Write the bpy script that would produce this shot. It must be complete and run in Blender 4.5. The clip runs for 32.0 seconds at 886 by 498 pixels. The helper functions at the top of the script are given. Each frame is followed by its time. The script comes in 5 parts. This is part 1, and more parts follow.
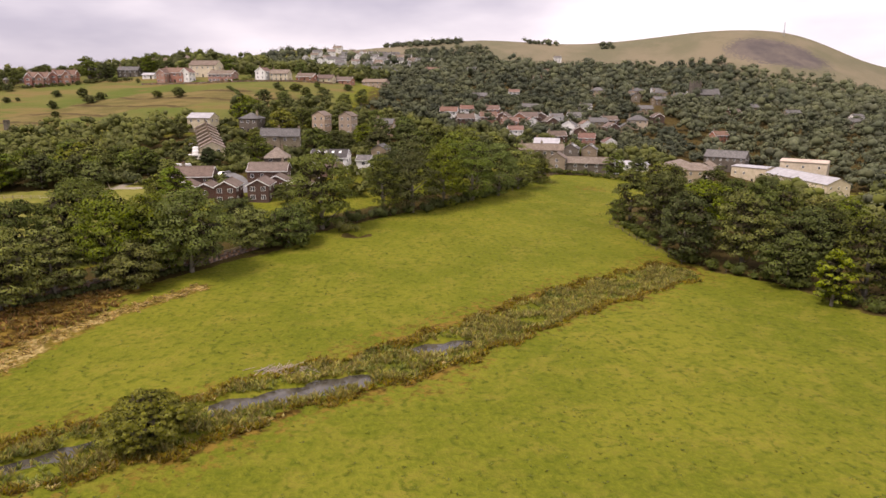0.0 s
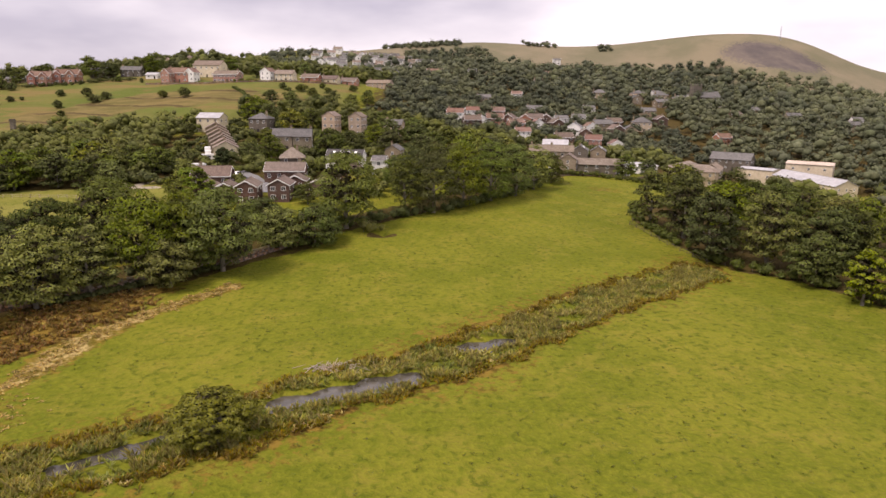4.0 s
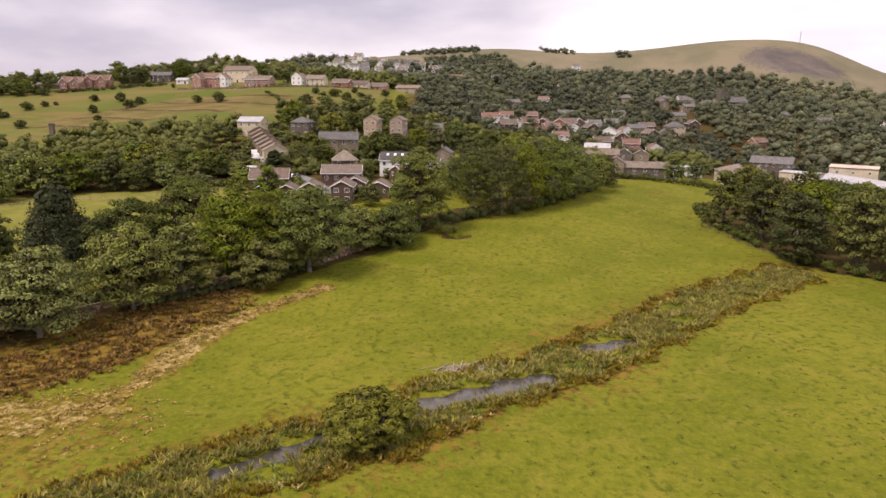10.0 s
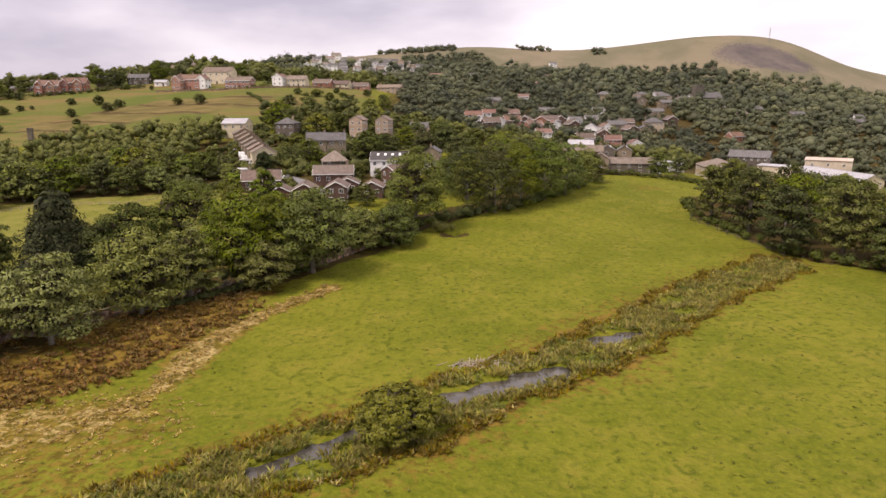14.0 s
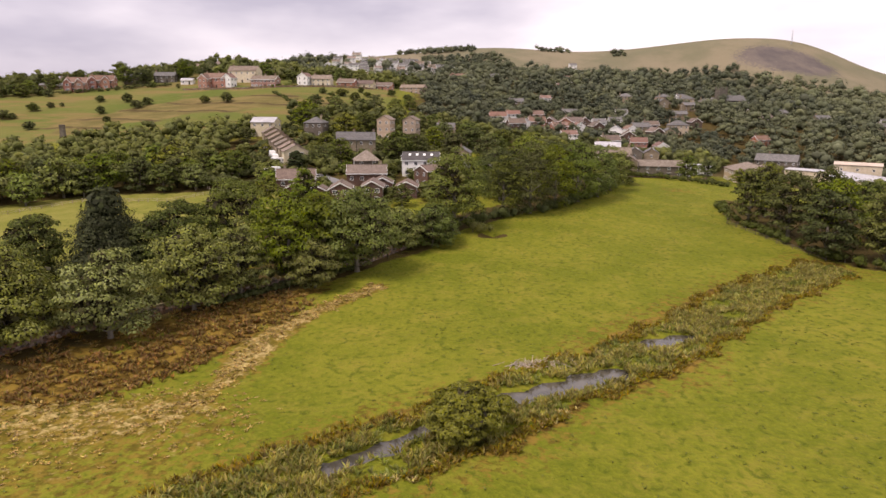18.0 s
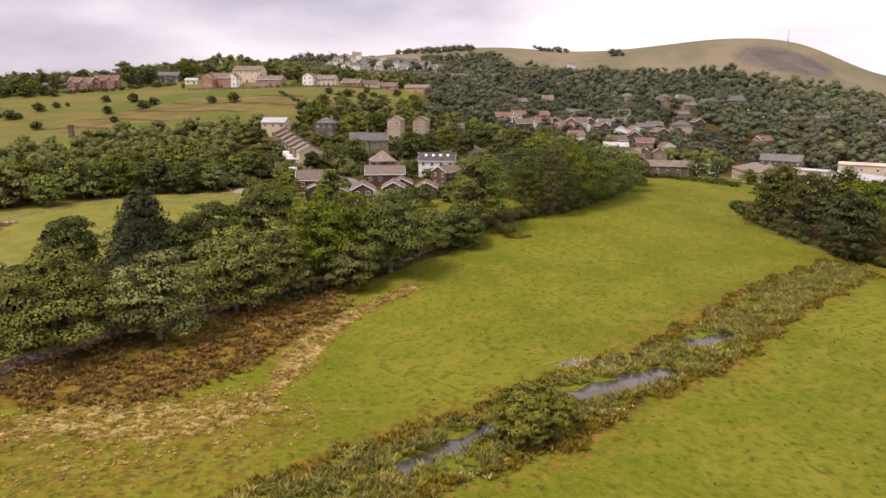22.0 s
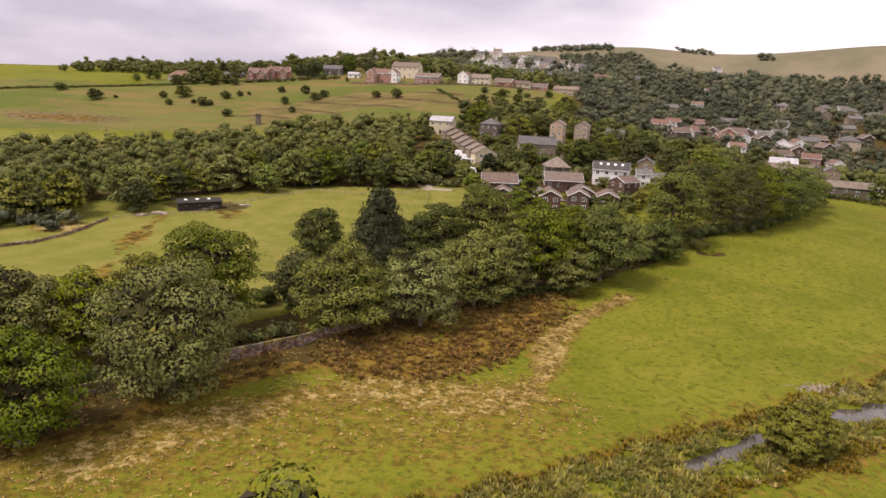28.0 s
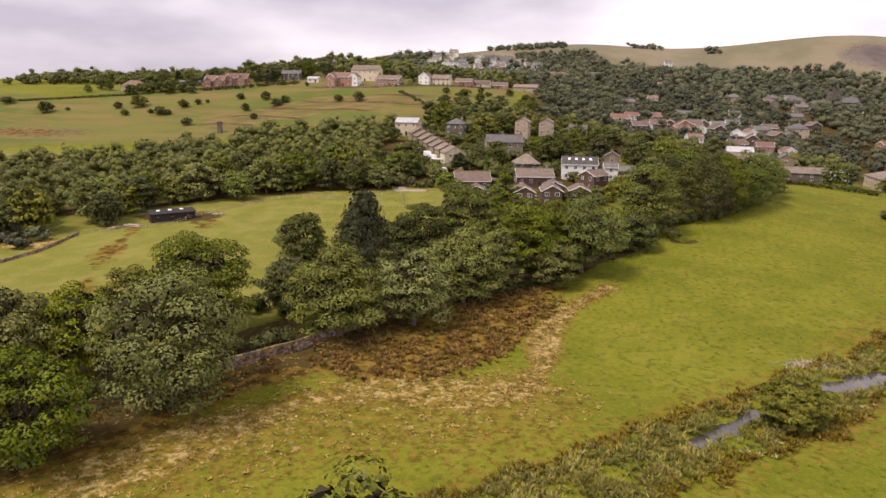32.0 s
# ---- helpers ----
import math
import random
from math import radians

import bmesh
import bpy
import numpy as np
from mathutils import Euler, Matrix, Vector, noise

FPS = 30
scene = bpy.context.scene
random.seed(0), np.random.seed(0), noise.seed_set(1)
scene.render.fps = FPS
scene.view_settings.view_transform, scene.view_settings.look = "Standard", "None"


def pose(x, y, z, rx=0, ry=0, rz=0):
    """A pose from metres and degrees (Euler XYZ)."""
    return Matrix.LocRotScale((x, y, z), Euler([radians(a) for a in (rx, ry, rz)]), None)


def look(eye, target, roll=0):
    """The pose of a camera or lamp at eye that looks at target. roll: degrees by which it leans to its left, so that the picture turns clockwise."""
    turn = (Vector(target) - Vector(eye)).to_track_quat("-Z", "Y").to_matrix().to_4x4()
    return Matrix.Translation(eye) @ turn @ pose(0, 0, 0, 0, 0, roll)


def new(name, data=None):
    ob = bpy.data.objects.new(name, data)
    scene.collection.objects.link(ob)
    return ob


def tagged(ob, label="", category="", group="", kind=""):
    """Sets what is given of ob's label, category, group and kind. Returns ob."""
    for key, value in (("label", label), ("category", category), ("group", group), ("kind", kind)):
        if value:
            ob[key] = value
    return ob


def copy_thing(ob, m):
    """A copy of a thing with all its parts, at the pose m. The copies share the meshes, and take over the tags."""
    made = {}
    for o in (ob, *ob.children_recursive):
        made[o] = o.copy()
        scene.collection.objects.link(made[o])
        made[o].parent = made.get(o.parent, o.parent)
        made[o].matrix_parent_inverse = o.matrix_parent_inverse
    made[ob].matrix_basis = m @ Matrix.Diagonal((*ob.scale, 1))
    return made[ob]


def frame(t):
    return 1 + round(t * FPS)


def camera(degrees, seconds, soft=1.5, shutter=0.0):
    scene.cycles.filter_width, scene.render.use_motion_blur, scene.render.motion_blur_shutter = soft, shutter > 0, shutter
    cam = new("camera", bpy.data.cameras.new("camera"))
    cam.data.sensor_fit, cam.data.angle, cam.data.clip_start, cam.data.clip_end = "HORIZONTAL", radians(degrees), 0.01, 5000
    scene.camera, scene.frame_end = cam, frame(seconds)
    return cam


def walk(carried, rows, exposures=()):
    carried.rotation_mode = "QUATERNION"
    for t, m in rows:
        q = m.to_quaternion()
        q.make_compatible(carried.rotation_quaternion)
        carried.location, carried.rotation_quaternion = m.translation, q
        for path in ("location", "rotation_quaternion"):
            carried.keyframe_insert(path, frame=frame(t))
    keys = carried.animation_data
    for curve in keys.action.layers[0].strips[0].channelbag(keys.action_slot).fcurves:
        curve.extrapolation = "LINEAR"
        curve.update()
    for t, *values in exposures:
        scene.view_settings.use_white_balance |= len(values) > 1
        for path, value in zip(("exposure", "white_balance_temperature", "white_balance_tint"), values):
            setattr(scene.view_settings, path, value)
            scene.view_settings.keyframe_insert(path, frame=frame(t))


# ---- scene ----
EXPOSURE, KELVIN, TINT = 0.42, 6900, 23
cam = camera(69.0, 32.0, soft=1.5)
PATH = [
    (0, (6.96, -9.26, 40.09), (6.68, 39.30, 28.16), 0.26),
    (0.5, (5.86, -9.35, 40.09), (5.15, 39.21, 28.18), 0.36),
    (1, (4.89, -9.50, 40.06), (4.10, 39.06, 28.18), 0.42),
    (1.5, (3.97, -9.70, 40.07), (3.63, 38.86, 28.19), 0.41),
    (2, (2.89, -9.88, 40.09), (2.84, 38.69, 28.22), 0.40),
    (2.5, (1.70, -10.04, 40.10), (1.81, 38.54, 28.28), 0.46),
    (4.5, (-2.95, -9.64, 39.36), (-2.60, 38.95, 27.59), 0.55),
    (5, (-4.98, -8.69, 38.99), (-4.72, 39.92, 27.29), 0.63),
    (5.5, (-6.72, -7.89, 38.66), (-7.11, 40.74, 27.03), 0.77),
    (6, (-8.25, -7.46, 38.45), (-8.82, 41.17, 26.83), 0.79),
    (6.5, (-9.73, -7.20, 38.28), (-10.38, 41.45, 26.73), 0.86),
    (7, (-11.10, -6.97, 38.14), (-12.28, 41.67, 26.61), 0.96),
    (7.5, (-12.36, -6.93, 38.01), (-13.23, 41.73, 26.53), 0.90),
    (8, (-13.58, -7.05, 37.86), (-14.12, 41.62, 26.39), 0.86),
    (8.5, (-14.78, -7.22, 37.69), (-14.97, 41.46, 26.25), 0.80),
    (9, (-16.04, -7.38, 37.57), (-15.81, 41.30, 26.15), 0.82),
    (9.5, (-17.56, -7.42, 37.48), (-17.18, 41.29, 26.20), 0.61),
    (10, (-19.28, -7.34, 37.39), (-19.27, 41.38, 26.17), 0.45),
    (10.5, (-20.56, -7.36, 37.35), (-21.27, 41.35, 26.09), 0.54),
    (11, (-21.12, -7.64, 37.44), (-21.26, 41.06, 26.11), 0.29),
    (11.5, (-21.46, -8.07, 37.55), (-20.60, 40.64, 26.28), -0.06),
    (12, (-21.99, -8.40, 37.60), (-20.92, 40.31, 26.37), -0.19),
    (12.5, (-22.69, -8.62, 37.64), (-21.47, 40.08, 26.39), -0.19),
    (13, (-23.38, -8.82, 37.70), (-21.95, 39.87, 26.41), -0.24),
    (13.5, (-23.98, -8.98, 37.75), (-22.11, 39.69, 26.41), -0.26),
    (14, (-24.63, -9.04, 37.78), (-22.83, 39.63, 26.44), -0.27),
    (14.5, (-25.34, -9.03, 37.79), (-23.69, 39.65, 26.49), -0.16),
    (16.5, (-28.60, -9.11, 37.82), (-26.74, 39.57, 26.56), 0.06),
    (17, (-29.37, -9.17, 37.82), (-27.51, 39.48, 26.47), -0.03),
    (17.5, (-30.37, -9.28, 37.87), (-28.83, 39.40, 26.58), 0.04),
    (18, (-31.38, -9.46, 37.95), (-30.47, 39.24, 26.63), 0.25),
    (18.5, (-32.28, -9.63, 38.01), (-31.01, 39.06, 26.70), 0.26),
    (19, (-33.30, -9.77, 38.03), (-31.55, 38.90, 26.72), 0.24),
    (19.5, (-34.48, -9.87, 38.03), (-33.11, 38.81, 26.73), 0.28),
    (20, (-35.57, -10.03, 38.08), (-34.32, 38.66, 26.79), 0.36),
    (20.5, (-36.50, -10.27, 38.24), (-35.18, 38.43, 26.98), 0.34),
    (21, (-37.52, -10.39, 38.37), (-36.01, 38.29, 27.03), 0.33),
    (21.5, (-38.72, -10.45, 38.45), (-36.96, 38.21, 27.10), 0.33),
    (22, (-39.92, -10.63, 38.61), (-38.43, 38.03, 27.22), 0.30),
    (22.5, (-41.19, -10.83, 38.75), (-39.40, 37.82, 27.38), 0.35),
    (23, (-42.57, -11.09, 38.92), (-40.98, 37.56, 27.48), 0.46),
    (23.5, (-44.01, -11.42, 39.14), (-42.51, 37.22, 27.68), 0.50),
    (24, (-45.69, -11.80, 39.37), (-44.59, 36.87, 27.99), 0.67),
    (24.5, (-47.52, -12.24, 39.70), (-46.74, 36.43, 28.27), 0.99),
    (25, (-49.49, -12.78, 40.05), (-49.43, 35.88, 28.57), 1.11),
    (25.5, (-51.75, -13.50, 40.39), (-53.33, 35.12, 28.84), 1.54),
    (27.5, (-61.71, -22.04, 43.64), (-67.12, 26.16, 31.51), 2.49),
    (28, (-63.80, -22.17, 43.49), (-70.20, 25.90, 31.31), 2.66),
    (28.5, (-65.59, -22.45, 43.35), (-72.22, 25.62, 31.30), 2.22),
    (29, (-67.13, -22.96, 43.35), (-74.07, 25.05, 31.26), 2.21),
    (29.5, (-68.28, -23.40, 43.38), (-74.48, 24.73, 31.35), 2.03),
    (30, (-68.90, -23.51, 43.29), (-74.24, 24.74, 31.29), 1.60),
    (30.5, (-69.15, -23.60, 43.18), (-73.43, 24.77, 31.26), 1.35),
    (31, (-69.26, -23.76, 43.13), (-72.67, 24.68, 31.21), 1.08),
    (31.5, (-69.27, -23.86, 43.10), (-72.16, 24.60, 31.13), 0.99),
    (32, (-69.00, -24.02, 43.10), (-72.38, 24.40, 31.12), 0.88),
]
walk(cam, [(t, look(eye, target, roll)) for t, eye, target, roll in PATH], [(0.0, EXPOSURE, KELVIN, TINT), (32.0, EXPOSURE, KELVIN, TINT)])

# ---- world and sun: an overcast summer day ----
SUN_EL, SUN_AZ = radians(57), radians(236)
world = bpy.data.worlds.new("overcast_sky")
scene.world = world
world.use_nodes = True
wn, wl = world.node_tree.nodes, world.node_tree.links
wn.clear()
sky = wn.new("ShaderNodeTexSky")
sky.sky_type, sky.sun_disc, sky.sun_elevation, sky.sun_rotation = "NISHITA", False, SUN_EL, SUN_AZ
sky_dim = wn.new("ShaderNodeVectorMath")
sky_dim.operation = "SCALE"
sky_dim.inputs["Scale"].default_value = 0.1
wl.new(sky.outputs["Color"], sky_dim.inputs[0])
wc = wn.new("ShaderNodeTexCoord")
wm = wn.new("ShaderNodeMapping")
wm.inputs["Scale"].default_value = (1.6, 1.6, 5.0)
wm.inputs["Location"].default_value = (1.35, 0.6, 0.2)
wl.new(wc.outputs["Generated"], wm.inputs["Vector"])
cloud = wn.new("ShaderNodeTexNoise")
cloud.inputs["Scale"].default_value, cloud.inputs["Detail"].default_value, cloud.inputs["Roughness"].default_value = 1.3, 5.0, 0.5
wl.new(wm.outputs["Vector"], cloud.inputs["Vector"])
ramp = wn.new("ShaderNodeValToRGB")
ramp.color_ramp.elements[0].position, ramp.color_ramp.elements[0].color = 0.40, (0.44, 0.435, 0.515, 1)
ramp.color_ramp.elements[1].position, ramp.color_ramp.elements[1].color = 0.74, (0.98, 0.96, 0.98, 1)
side = wn.new("ShaderNodeSeparateXYZ")
wl.new(wc.outputs["Generated"], side.inputs[0])
thin = wn.new("ShaderNodeMath")
thin.operation = "MULTIPLY_ADD"
veil = wn.new("ShaderNodeMath")
veil.operation = "MULTIPLY_ADD"
veil.inputs[1].default_value, veil.inputs[2].default_value = 0.38, 0.265
wl.new(side.outputs["X"], veil.inputs[0])
wl.new(veil.outputs["Value"], thin.inputs[0])
wl.new(side.outputs["X"], thin.inputs[1])
wl.new(cloud.outputs["Fac"], thin.inputs[2])
wl.new(thin.outputs["Value"], ramp.inputs["Fac"])
over = wn.new("ShaderNodeMixRGB")
over.inputs["Fac"].default_value = 0.9
wl.new(sky_dim.outputs["Vector"], over.inputs["Color1"])
wl.new(ramp.outputs["Color"], over.inputs["Color2"])
back = wn.new("ShaderNodeBackground")
back.inputs["Strength"].default_value = 1.0
wl.new(over.outputs["Color"], back.inputs["Color"])
wout = wn.new("ShaderNodeOutputWorld")
wl.new(back.outputs["Background"], wout.inputs["Surface"])

sun = new("sun", bpy.data.lights.new("sun", "SUN"))
sun.data.energy, sun.data.angle, sun.data.color = 2.85, radians(15), (1.0, 0.95, 0.86)
sun_dir = Vector((math.cos(SUN_EL) * math.sin(SUN_AZ), math.cos(SUN_EL) * math.cos(SUN_AZ), math.sin(SUN_EL)))
sun.matrix_world = look(sun_dir * 200, (0, 0, 0))


# ---- materials ----
class Nodes:
    """A small hand for node trees: named values in, sockets out."""

    def __init__(self, name, rough=0.8, spec=0.3, metal=0.0):
        self.m = bpy.data.materials.new(name)
        self.m.use_nodes = True
        self.t = self.m.node_tree
        self.b = self.t.nodes["Principled BSDF"]
        self.b.inputs["Roughness"].default_value = rough
        self.b.inputs["Specular IOR Level"].default_value = spec
        self.b.inputs["Metallic"].default_value = metal
        self.pos = self.t.nodes.new("ShaderNodeNewGeometry").outputs

    def put(self, socket, value):
        if hasattr(value, "is_linked"):
            self.t.links.new(value, socket)
        elif isinstance(value, tuple) and len(value) == 3 and socket.type == "RGBA":
            socket.default_value = (*value, 1)
        else:
            socket.default_value = value

    def noise(self, scale, detail=3.0, rough=0.55, stretch=None, of=None):
        v = of or self.pos["Position"]
        if stretch:
            mp = self.t.nodes.new("ShaderNodeMapping")
            mp.inputs["Scale"].default_value = stretch
            self.t.links.new(v, mp.inputs["Vector"])
            v = mp.outputs["Vector"]
        n = self.t.nodes.new("ShaderNodeTexNoise")
        n.inputs["Scale"].default_value, n.inputs["Detail"].default_value, n.inputs["Roughness"].default_value = scale, detail, rough
        self.t.links.new(v, n.inputs["Vector"])
        return n.outputs["Fac"]

    def ramp(self, fac, lo, hi, a=0.0, b=1.0):
        r = self.t.nodes.new("ShaderNodeMapRange")
        r.interpolation_type = "SMOOTHSTEP"
        self.put(r.inputs["Value"], fac)
        for k, v in (("From Min", lo), ("From Max", hi), ("To Min", a), ("To Max", b)):
            r.inputs[k].default_value = v
        return r.outputs["Result"]

    def mix(self, fac, a, b, mode="MIX"):
        x = self.t.nodes.new("ShaderNodeMixRGB")
        x.blend_type = mode
        self.put(x.inputs["Fac"], fac)
        self.put(x.inputs["Color1"], a)
        self.put(x.inputs["Color2"], b)
        return x.outputs["Color"]

    def math(self, op, a, b=0.0):
        x = self.t.nodes.new("ShaderNodeMath")
        x.operation = op
        self.put(x.inputs[0], a)
        self.put(x.inputs[1], b)
        return x.outputs["Value"]

    def attr(self, name):
        a = self.t.nodes.new("ShaderNodeAttribute")
        a.attribute_name = name
        return a.outputs["Fac"]

    def tint(self, colour, rand, hue=0.03, value=0.3, sat=0.2):
        h = self.t.nodes.new("ShaderNodeHueSaturation")
        self.put(h.inputs["Color"], colour)
        self.put(h.inputs["Hue"], self.ramp(rand, 0, 1, 0.5 - hue, 0.5 + hue))
        self.put(h.inputs["Value"], self.ramp(self.math("FRACT", self.math("MULTIPLY", rand, 7.31)), 0, 1, 1 - value, 1 + value))
        self.put(h.inputs["Saturation"], self.ramp(self.math("FRACT", self.math("MULTIPLY", rand, 3.77)), 0, 1, 1 - sat, 1 + sat))
        return h.outputs["Color"]

    def one(self):
        return self.t.nodes.new("ShaderNodeObjectInfo").outputs["Random"]

    def bump(self, height, strength=0.5, distance=0.1):
        b = self.t.nodes.new("ShaderNodeBump")
        b.inputs["Strength"].default_value, b.inputs["Distance"].default_value = strength, distance
        self.put(b.inputs["Height"], height)
        self.t.links.new(b.outputs["Normal"], self.b.inputs["Normal"])

    def done(self, colour):
        self.put(self.b.inputs["Base Color"], colour)
        return self.m


def leaf_material(name, rgb, hue=0.010, value=0.13, thin=0.10):
    n = Nodes(name, rough=0.7, spec=0.1)
    c = n.mix(n.ramp(n.noise(0.45, 3), 0.38, 0.62), tuple(v * 0.8 for v in rgb), tuple(v * 1.25 for v in rgb))
    c = n.tint(c, n.pos["Random Per Island"], hue, value, 0.12)
    c = n.tint(c, n.one(), 0.012, 0.12, 0.1)
    n.done(c)
    tr = n.t.nodes.new("ShaderNodeBsdfTranslucent")
    n.put(tr.inputs["Color"], c)
    sh = n.t.nodes.new("ShaderNodeMixShader")
    sh.inputs["Fac"].default_value = thin
    n.t.links.new(n.b.outputs["BSDF"], sh.inputs[1])
    n.t.links.new(tr.outputs["BSDF"], sh.inputs[2])
    n.t.links.new(sh.outputs["Shader"], n.t.nodes["Material Output"].inputs["Surface"])
    return n.m


LEAF = {
    "sycamore": leaf_material("leaf_sycamore", (0.164, 0.190, 0.043)),
    "chestnut": leaf_material("leaf_chestnut", (0.112, 0.136, 0.022)),
    "lime": leaf_material("leaf_lime", (0.147, 0.180, 0.025)),
    "olive": leaf_material("leaf_olive", (0.153, 0.155, 0.034)),
    "dark": leaf_material("leaf_dark", (0.083, 0.095, 0.025)),
    "conifer": leaf_material("leaf_conifer", (0.048, 0.058, 0.022), 0.015, 0.3),
    "hedge": leaf_material("leaf_hedge", (0.099, 0.113, 0.029)),
    "bush": leaf_material("leaf_bush", (0.174, 0.184, 0.035)),
    "pale": leaf_material("leaf_pale", (0.205, 0.222, 0.062)),
    "willow": leaf_material("leaf_willow", (0.171, 0.164, 0.036)),
    "reed": leaf_material("reed_blades", (0.300, 0.282, 0.058), 0.022, 0.3, 0.4),
    "straw": leaf_material("straw_blades", (0.400, 0.302, 0.096), 0.02, 0.35),
    "rush": leaf_material("rush_blades", (0.190, 0.118, 0.016), 0.03, 0.4),
    "bank": leaf_material("bank_grasses", (0.245, 0.178, 0.036), 0.025, 0.35, 0.3),
    "grass": leaf_material("grass_blades", (0.104, 0.122, 0.013), 0.015, 0.25),
    "dock": leaf_material("pond_herbs", (0.190, 0.195, 0.040), 0.02, 0.3, 0.4),
}


def bark_material():
    n = Nodes("bark", 0.9, 0.2)
    g = n.noise(3.0, 4, 0.6, (1, 1, 0.25))
    n.bump(g, 0.6, 0.05)
    return n.done(n.mix(g, (0.10, 0.085, 0.065), (0.22, 0.20, 0.165)))


BARK = bark_material()


# Twig brown, darkened to paint in the shade inside the crowns.
def twig_shade_material():
    n = Nodes("twigs_and_crown_shade", 0.95, 0.1)
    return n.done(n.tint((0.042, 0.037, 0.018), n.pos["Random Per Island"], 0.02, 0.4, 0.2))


TWIG_SHADE = twig_shade_material()


def ground_material():
    n = Nodes("meadow_ground", 0.95, 0.1)
    big, mid, fine, tuft = n.noise(0.035, 4), n.noise(0.16, 4, 0.6), n.noise(1.9, 3, 0.6), n.noise(0.95, 2, 0.5)
    grass = n.mix(n.ramp(big, 0.35, 0.65), (0.104, 0.118, 0.008), (0.157, 0.157, 0.015))
    grass = n.mix(n.ramp(mid, 0.44, 0.70, 0, 0.6), grass, (0.205, 0.172, 0.026))
    grass = n.mix(n.ramp(tuft, 0.54, 0.67, 0, 0.85), grass, (0.055, 0.073, 0.005))
    grass = n.mix(n.ramp(fine, 0.42, 0.66, 0, 0.45), grass, (0.186, 0.193, 0.016))
    grass = n.mix(n.ramp(n.noise(0.62, 5, 0.68), 0.46, 0.64, 0, 0.45), grass, (0.084, 0.106, 0.006))
    grass = n.mix(n.ramp(n.attr("pale"), 0.2, 0.8, 0, 0.8), grass, n.mix(n.ramp(mid, 0.35, 0.65), (0.153, 0.157, 0.029), (0.209, 0.193, 0.049)))
    hill = n.mix(n.ramp(n.noise(0.02, 5, 0.6), 0.40, 0.58), (0.094, 0.116, 0.022), (0.134, 0.132, 0.034))
    hill = n.mix(n.ramp(n.noise(0.045, 5, 0.65, (0.35, 0.9, 4)), 0.50, 0.62, 0, 0.75), hill, (0.185, 0.128, 0.050))
    tan = n.ramp(n.math("ADD", n.attr("tan"), n.ramp(n.noise(0.06, 5, 0.65), 0.25, 0.75, -0.35, 0.35)), 0.3, 0.7)
    hill = n.mix(n.math("MULTIPLY", tan, 0.8), hill, n.mix(n.ramp(n.noise(0.12, 4, 0.6, (0.5, 1, 3)), 0.35, 0.65), (0.116, 0.092, 0.032), (0.190, 0.138, 0.056)))
    rise = n.t.nodes.new("ShaderNodeSeparateXYZ")
    n.t.links.new(n.pos["Position"], rise.inputs[0])
    shelf = n.math("FRACT", n.math("ADD", n.math("MULTIPLY", rise.outputs["Z"], 0.24), n.math("MULTIPLY", n.noise(0.03, 4), 1.0)))
    shelf = n.math("MULTIPLY", n.ramp(shelf, 0.76, 0.90), n.math("MULTIPLY", n.math("ADD", tan, 0.15), n.ramp(n.noise(0.05, 4), 0.36, 0.5)))
    hill = n.mix(n.math("MULTIPLY", shelf, 0.85), hill, (0.078, 0.056, 0.024))
    dull = n.mix(n.ramp(n.noise(0.6, 4, 0.65), 0.38, 0.62), (0.090, 0.071, 0.008), (0.188, 0.130, 0.020))
    pale = n.mix(n.ramp(n.noise(1.1, 4, 0.65), 0.36, 0.60), (0.170, 0.122, 0.032), (0.390, 0.296, 0.122))
    bleach = n.math("ADD", n.attr("rough"), n.ramp(n.noise(0.45, 5, 0.75), 0.32, 0.68, -0.50, 0.24))
    straw = n.mix(n.ramp(bleach, 0.58, 0.92), dull, pale)
    rush = n.mix(n.ramp(n.noise(0.42, 5, 0.68), 0.40, 0.60), (0.064, 0.038, 0.006), (0.196, 0.126, 0.022))
    mud_and_shade = n.mix(mid, (0.044, 0.031, 0.010), (0.092, 0.066, 0.019))
    moor = n.mix(n.ramp(n.noise(0.012, 6, 0.6), 0.4, 0.62), (0.150, 0.138, 0.084), (0.205, 0.172, 0.112))
    heath = n.mix(n.ramp(n.noise(0.03, 5, 0.65), 0.35, 0.65), (0.096, 0.082, 0.078), (0.150, 0.124, 0.104))
    c = grass
    for key, colour in (("hill", hill), ("moor", moor), ("heath", heath), ("rough", straw), ("rush", rush), ("mud_and_shade", mud_and_shade)):
        edge = n.math("ADD", n.attr(key), n.ramp(n.noise(0.8 if key == "rough" else 0.35, 4, 0.65), 0.25, 0.75, -0.34, 0.34))
        c = n.mix(n.ramp(edge, 0.35, 0.65), c, colour)
    track = n.mix(fine, (0.26, 0.22, 0.16), (0.36, 0.32, 0.25))
    c = n.mix(n.ramp(n.attr("track"), 0.4, 0.6), c, track)
    n.bump(n.math("ADD", fine, n.math("MULTIPLY", tuft, 1.5)), 0.7, 0.25)
    return n.done(c)


def plain(name, a, b, scale=2.0, rough=0.85, spec=0.3, bump=0.3, vary=0.12, stretch=None, metal=0.0, island=False):
    """A weathered surface between two colours, each object a little different."""
    n = Nodes(name, rough, spec, metal)
    g = n.noise(scale, 5, 0.62, stretch)
    c = n.mix(n.ramp(g, 0.3, 0.7), a, b)
    c = n.mix(n.ramp(n.noise(scale * 0.22, 3), 0.45, 0.75, 0, 0.35), c, tuple(v * 0.6 for v in a))
    if bump:
        n.bump(g, bump, 0.03)
    return n.done(n.tint(c, n.pos["Random Per Island"] if island else n.one(), 0.008, vary, vary))


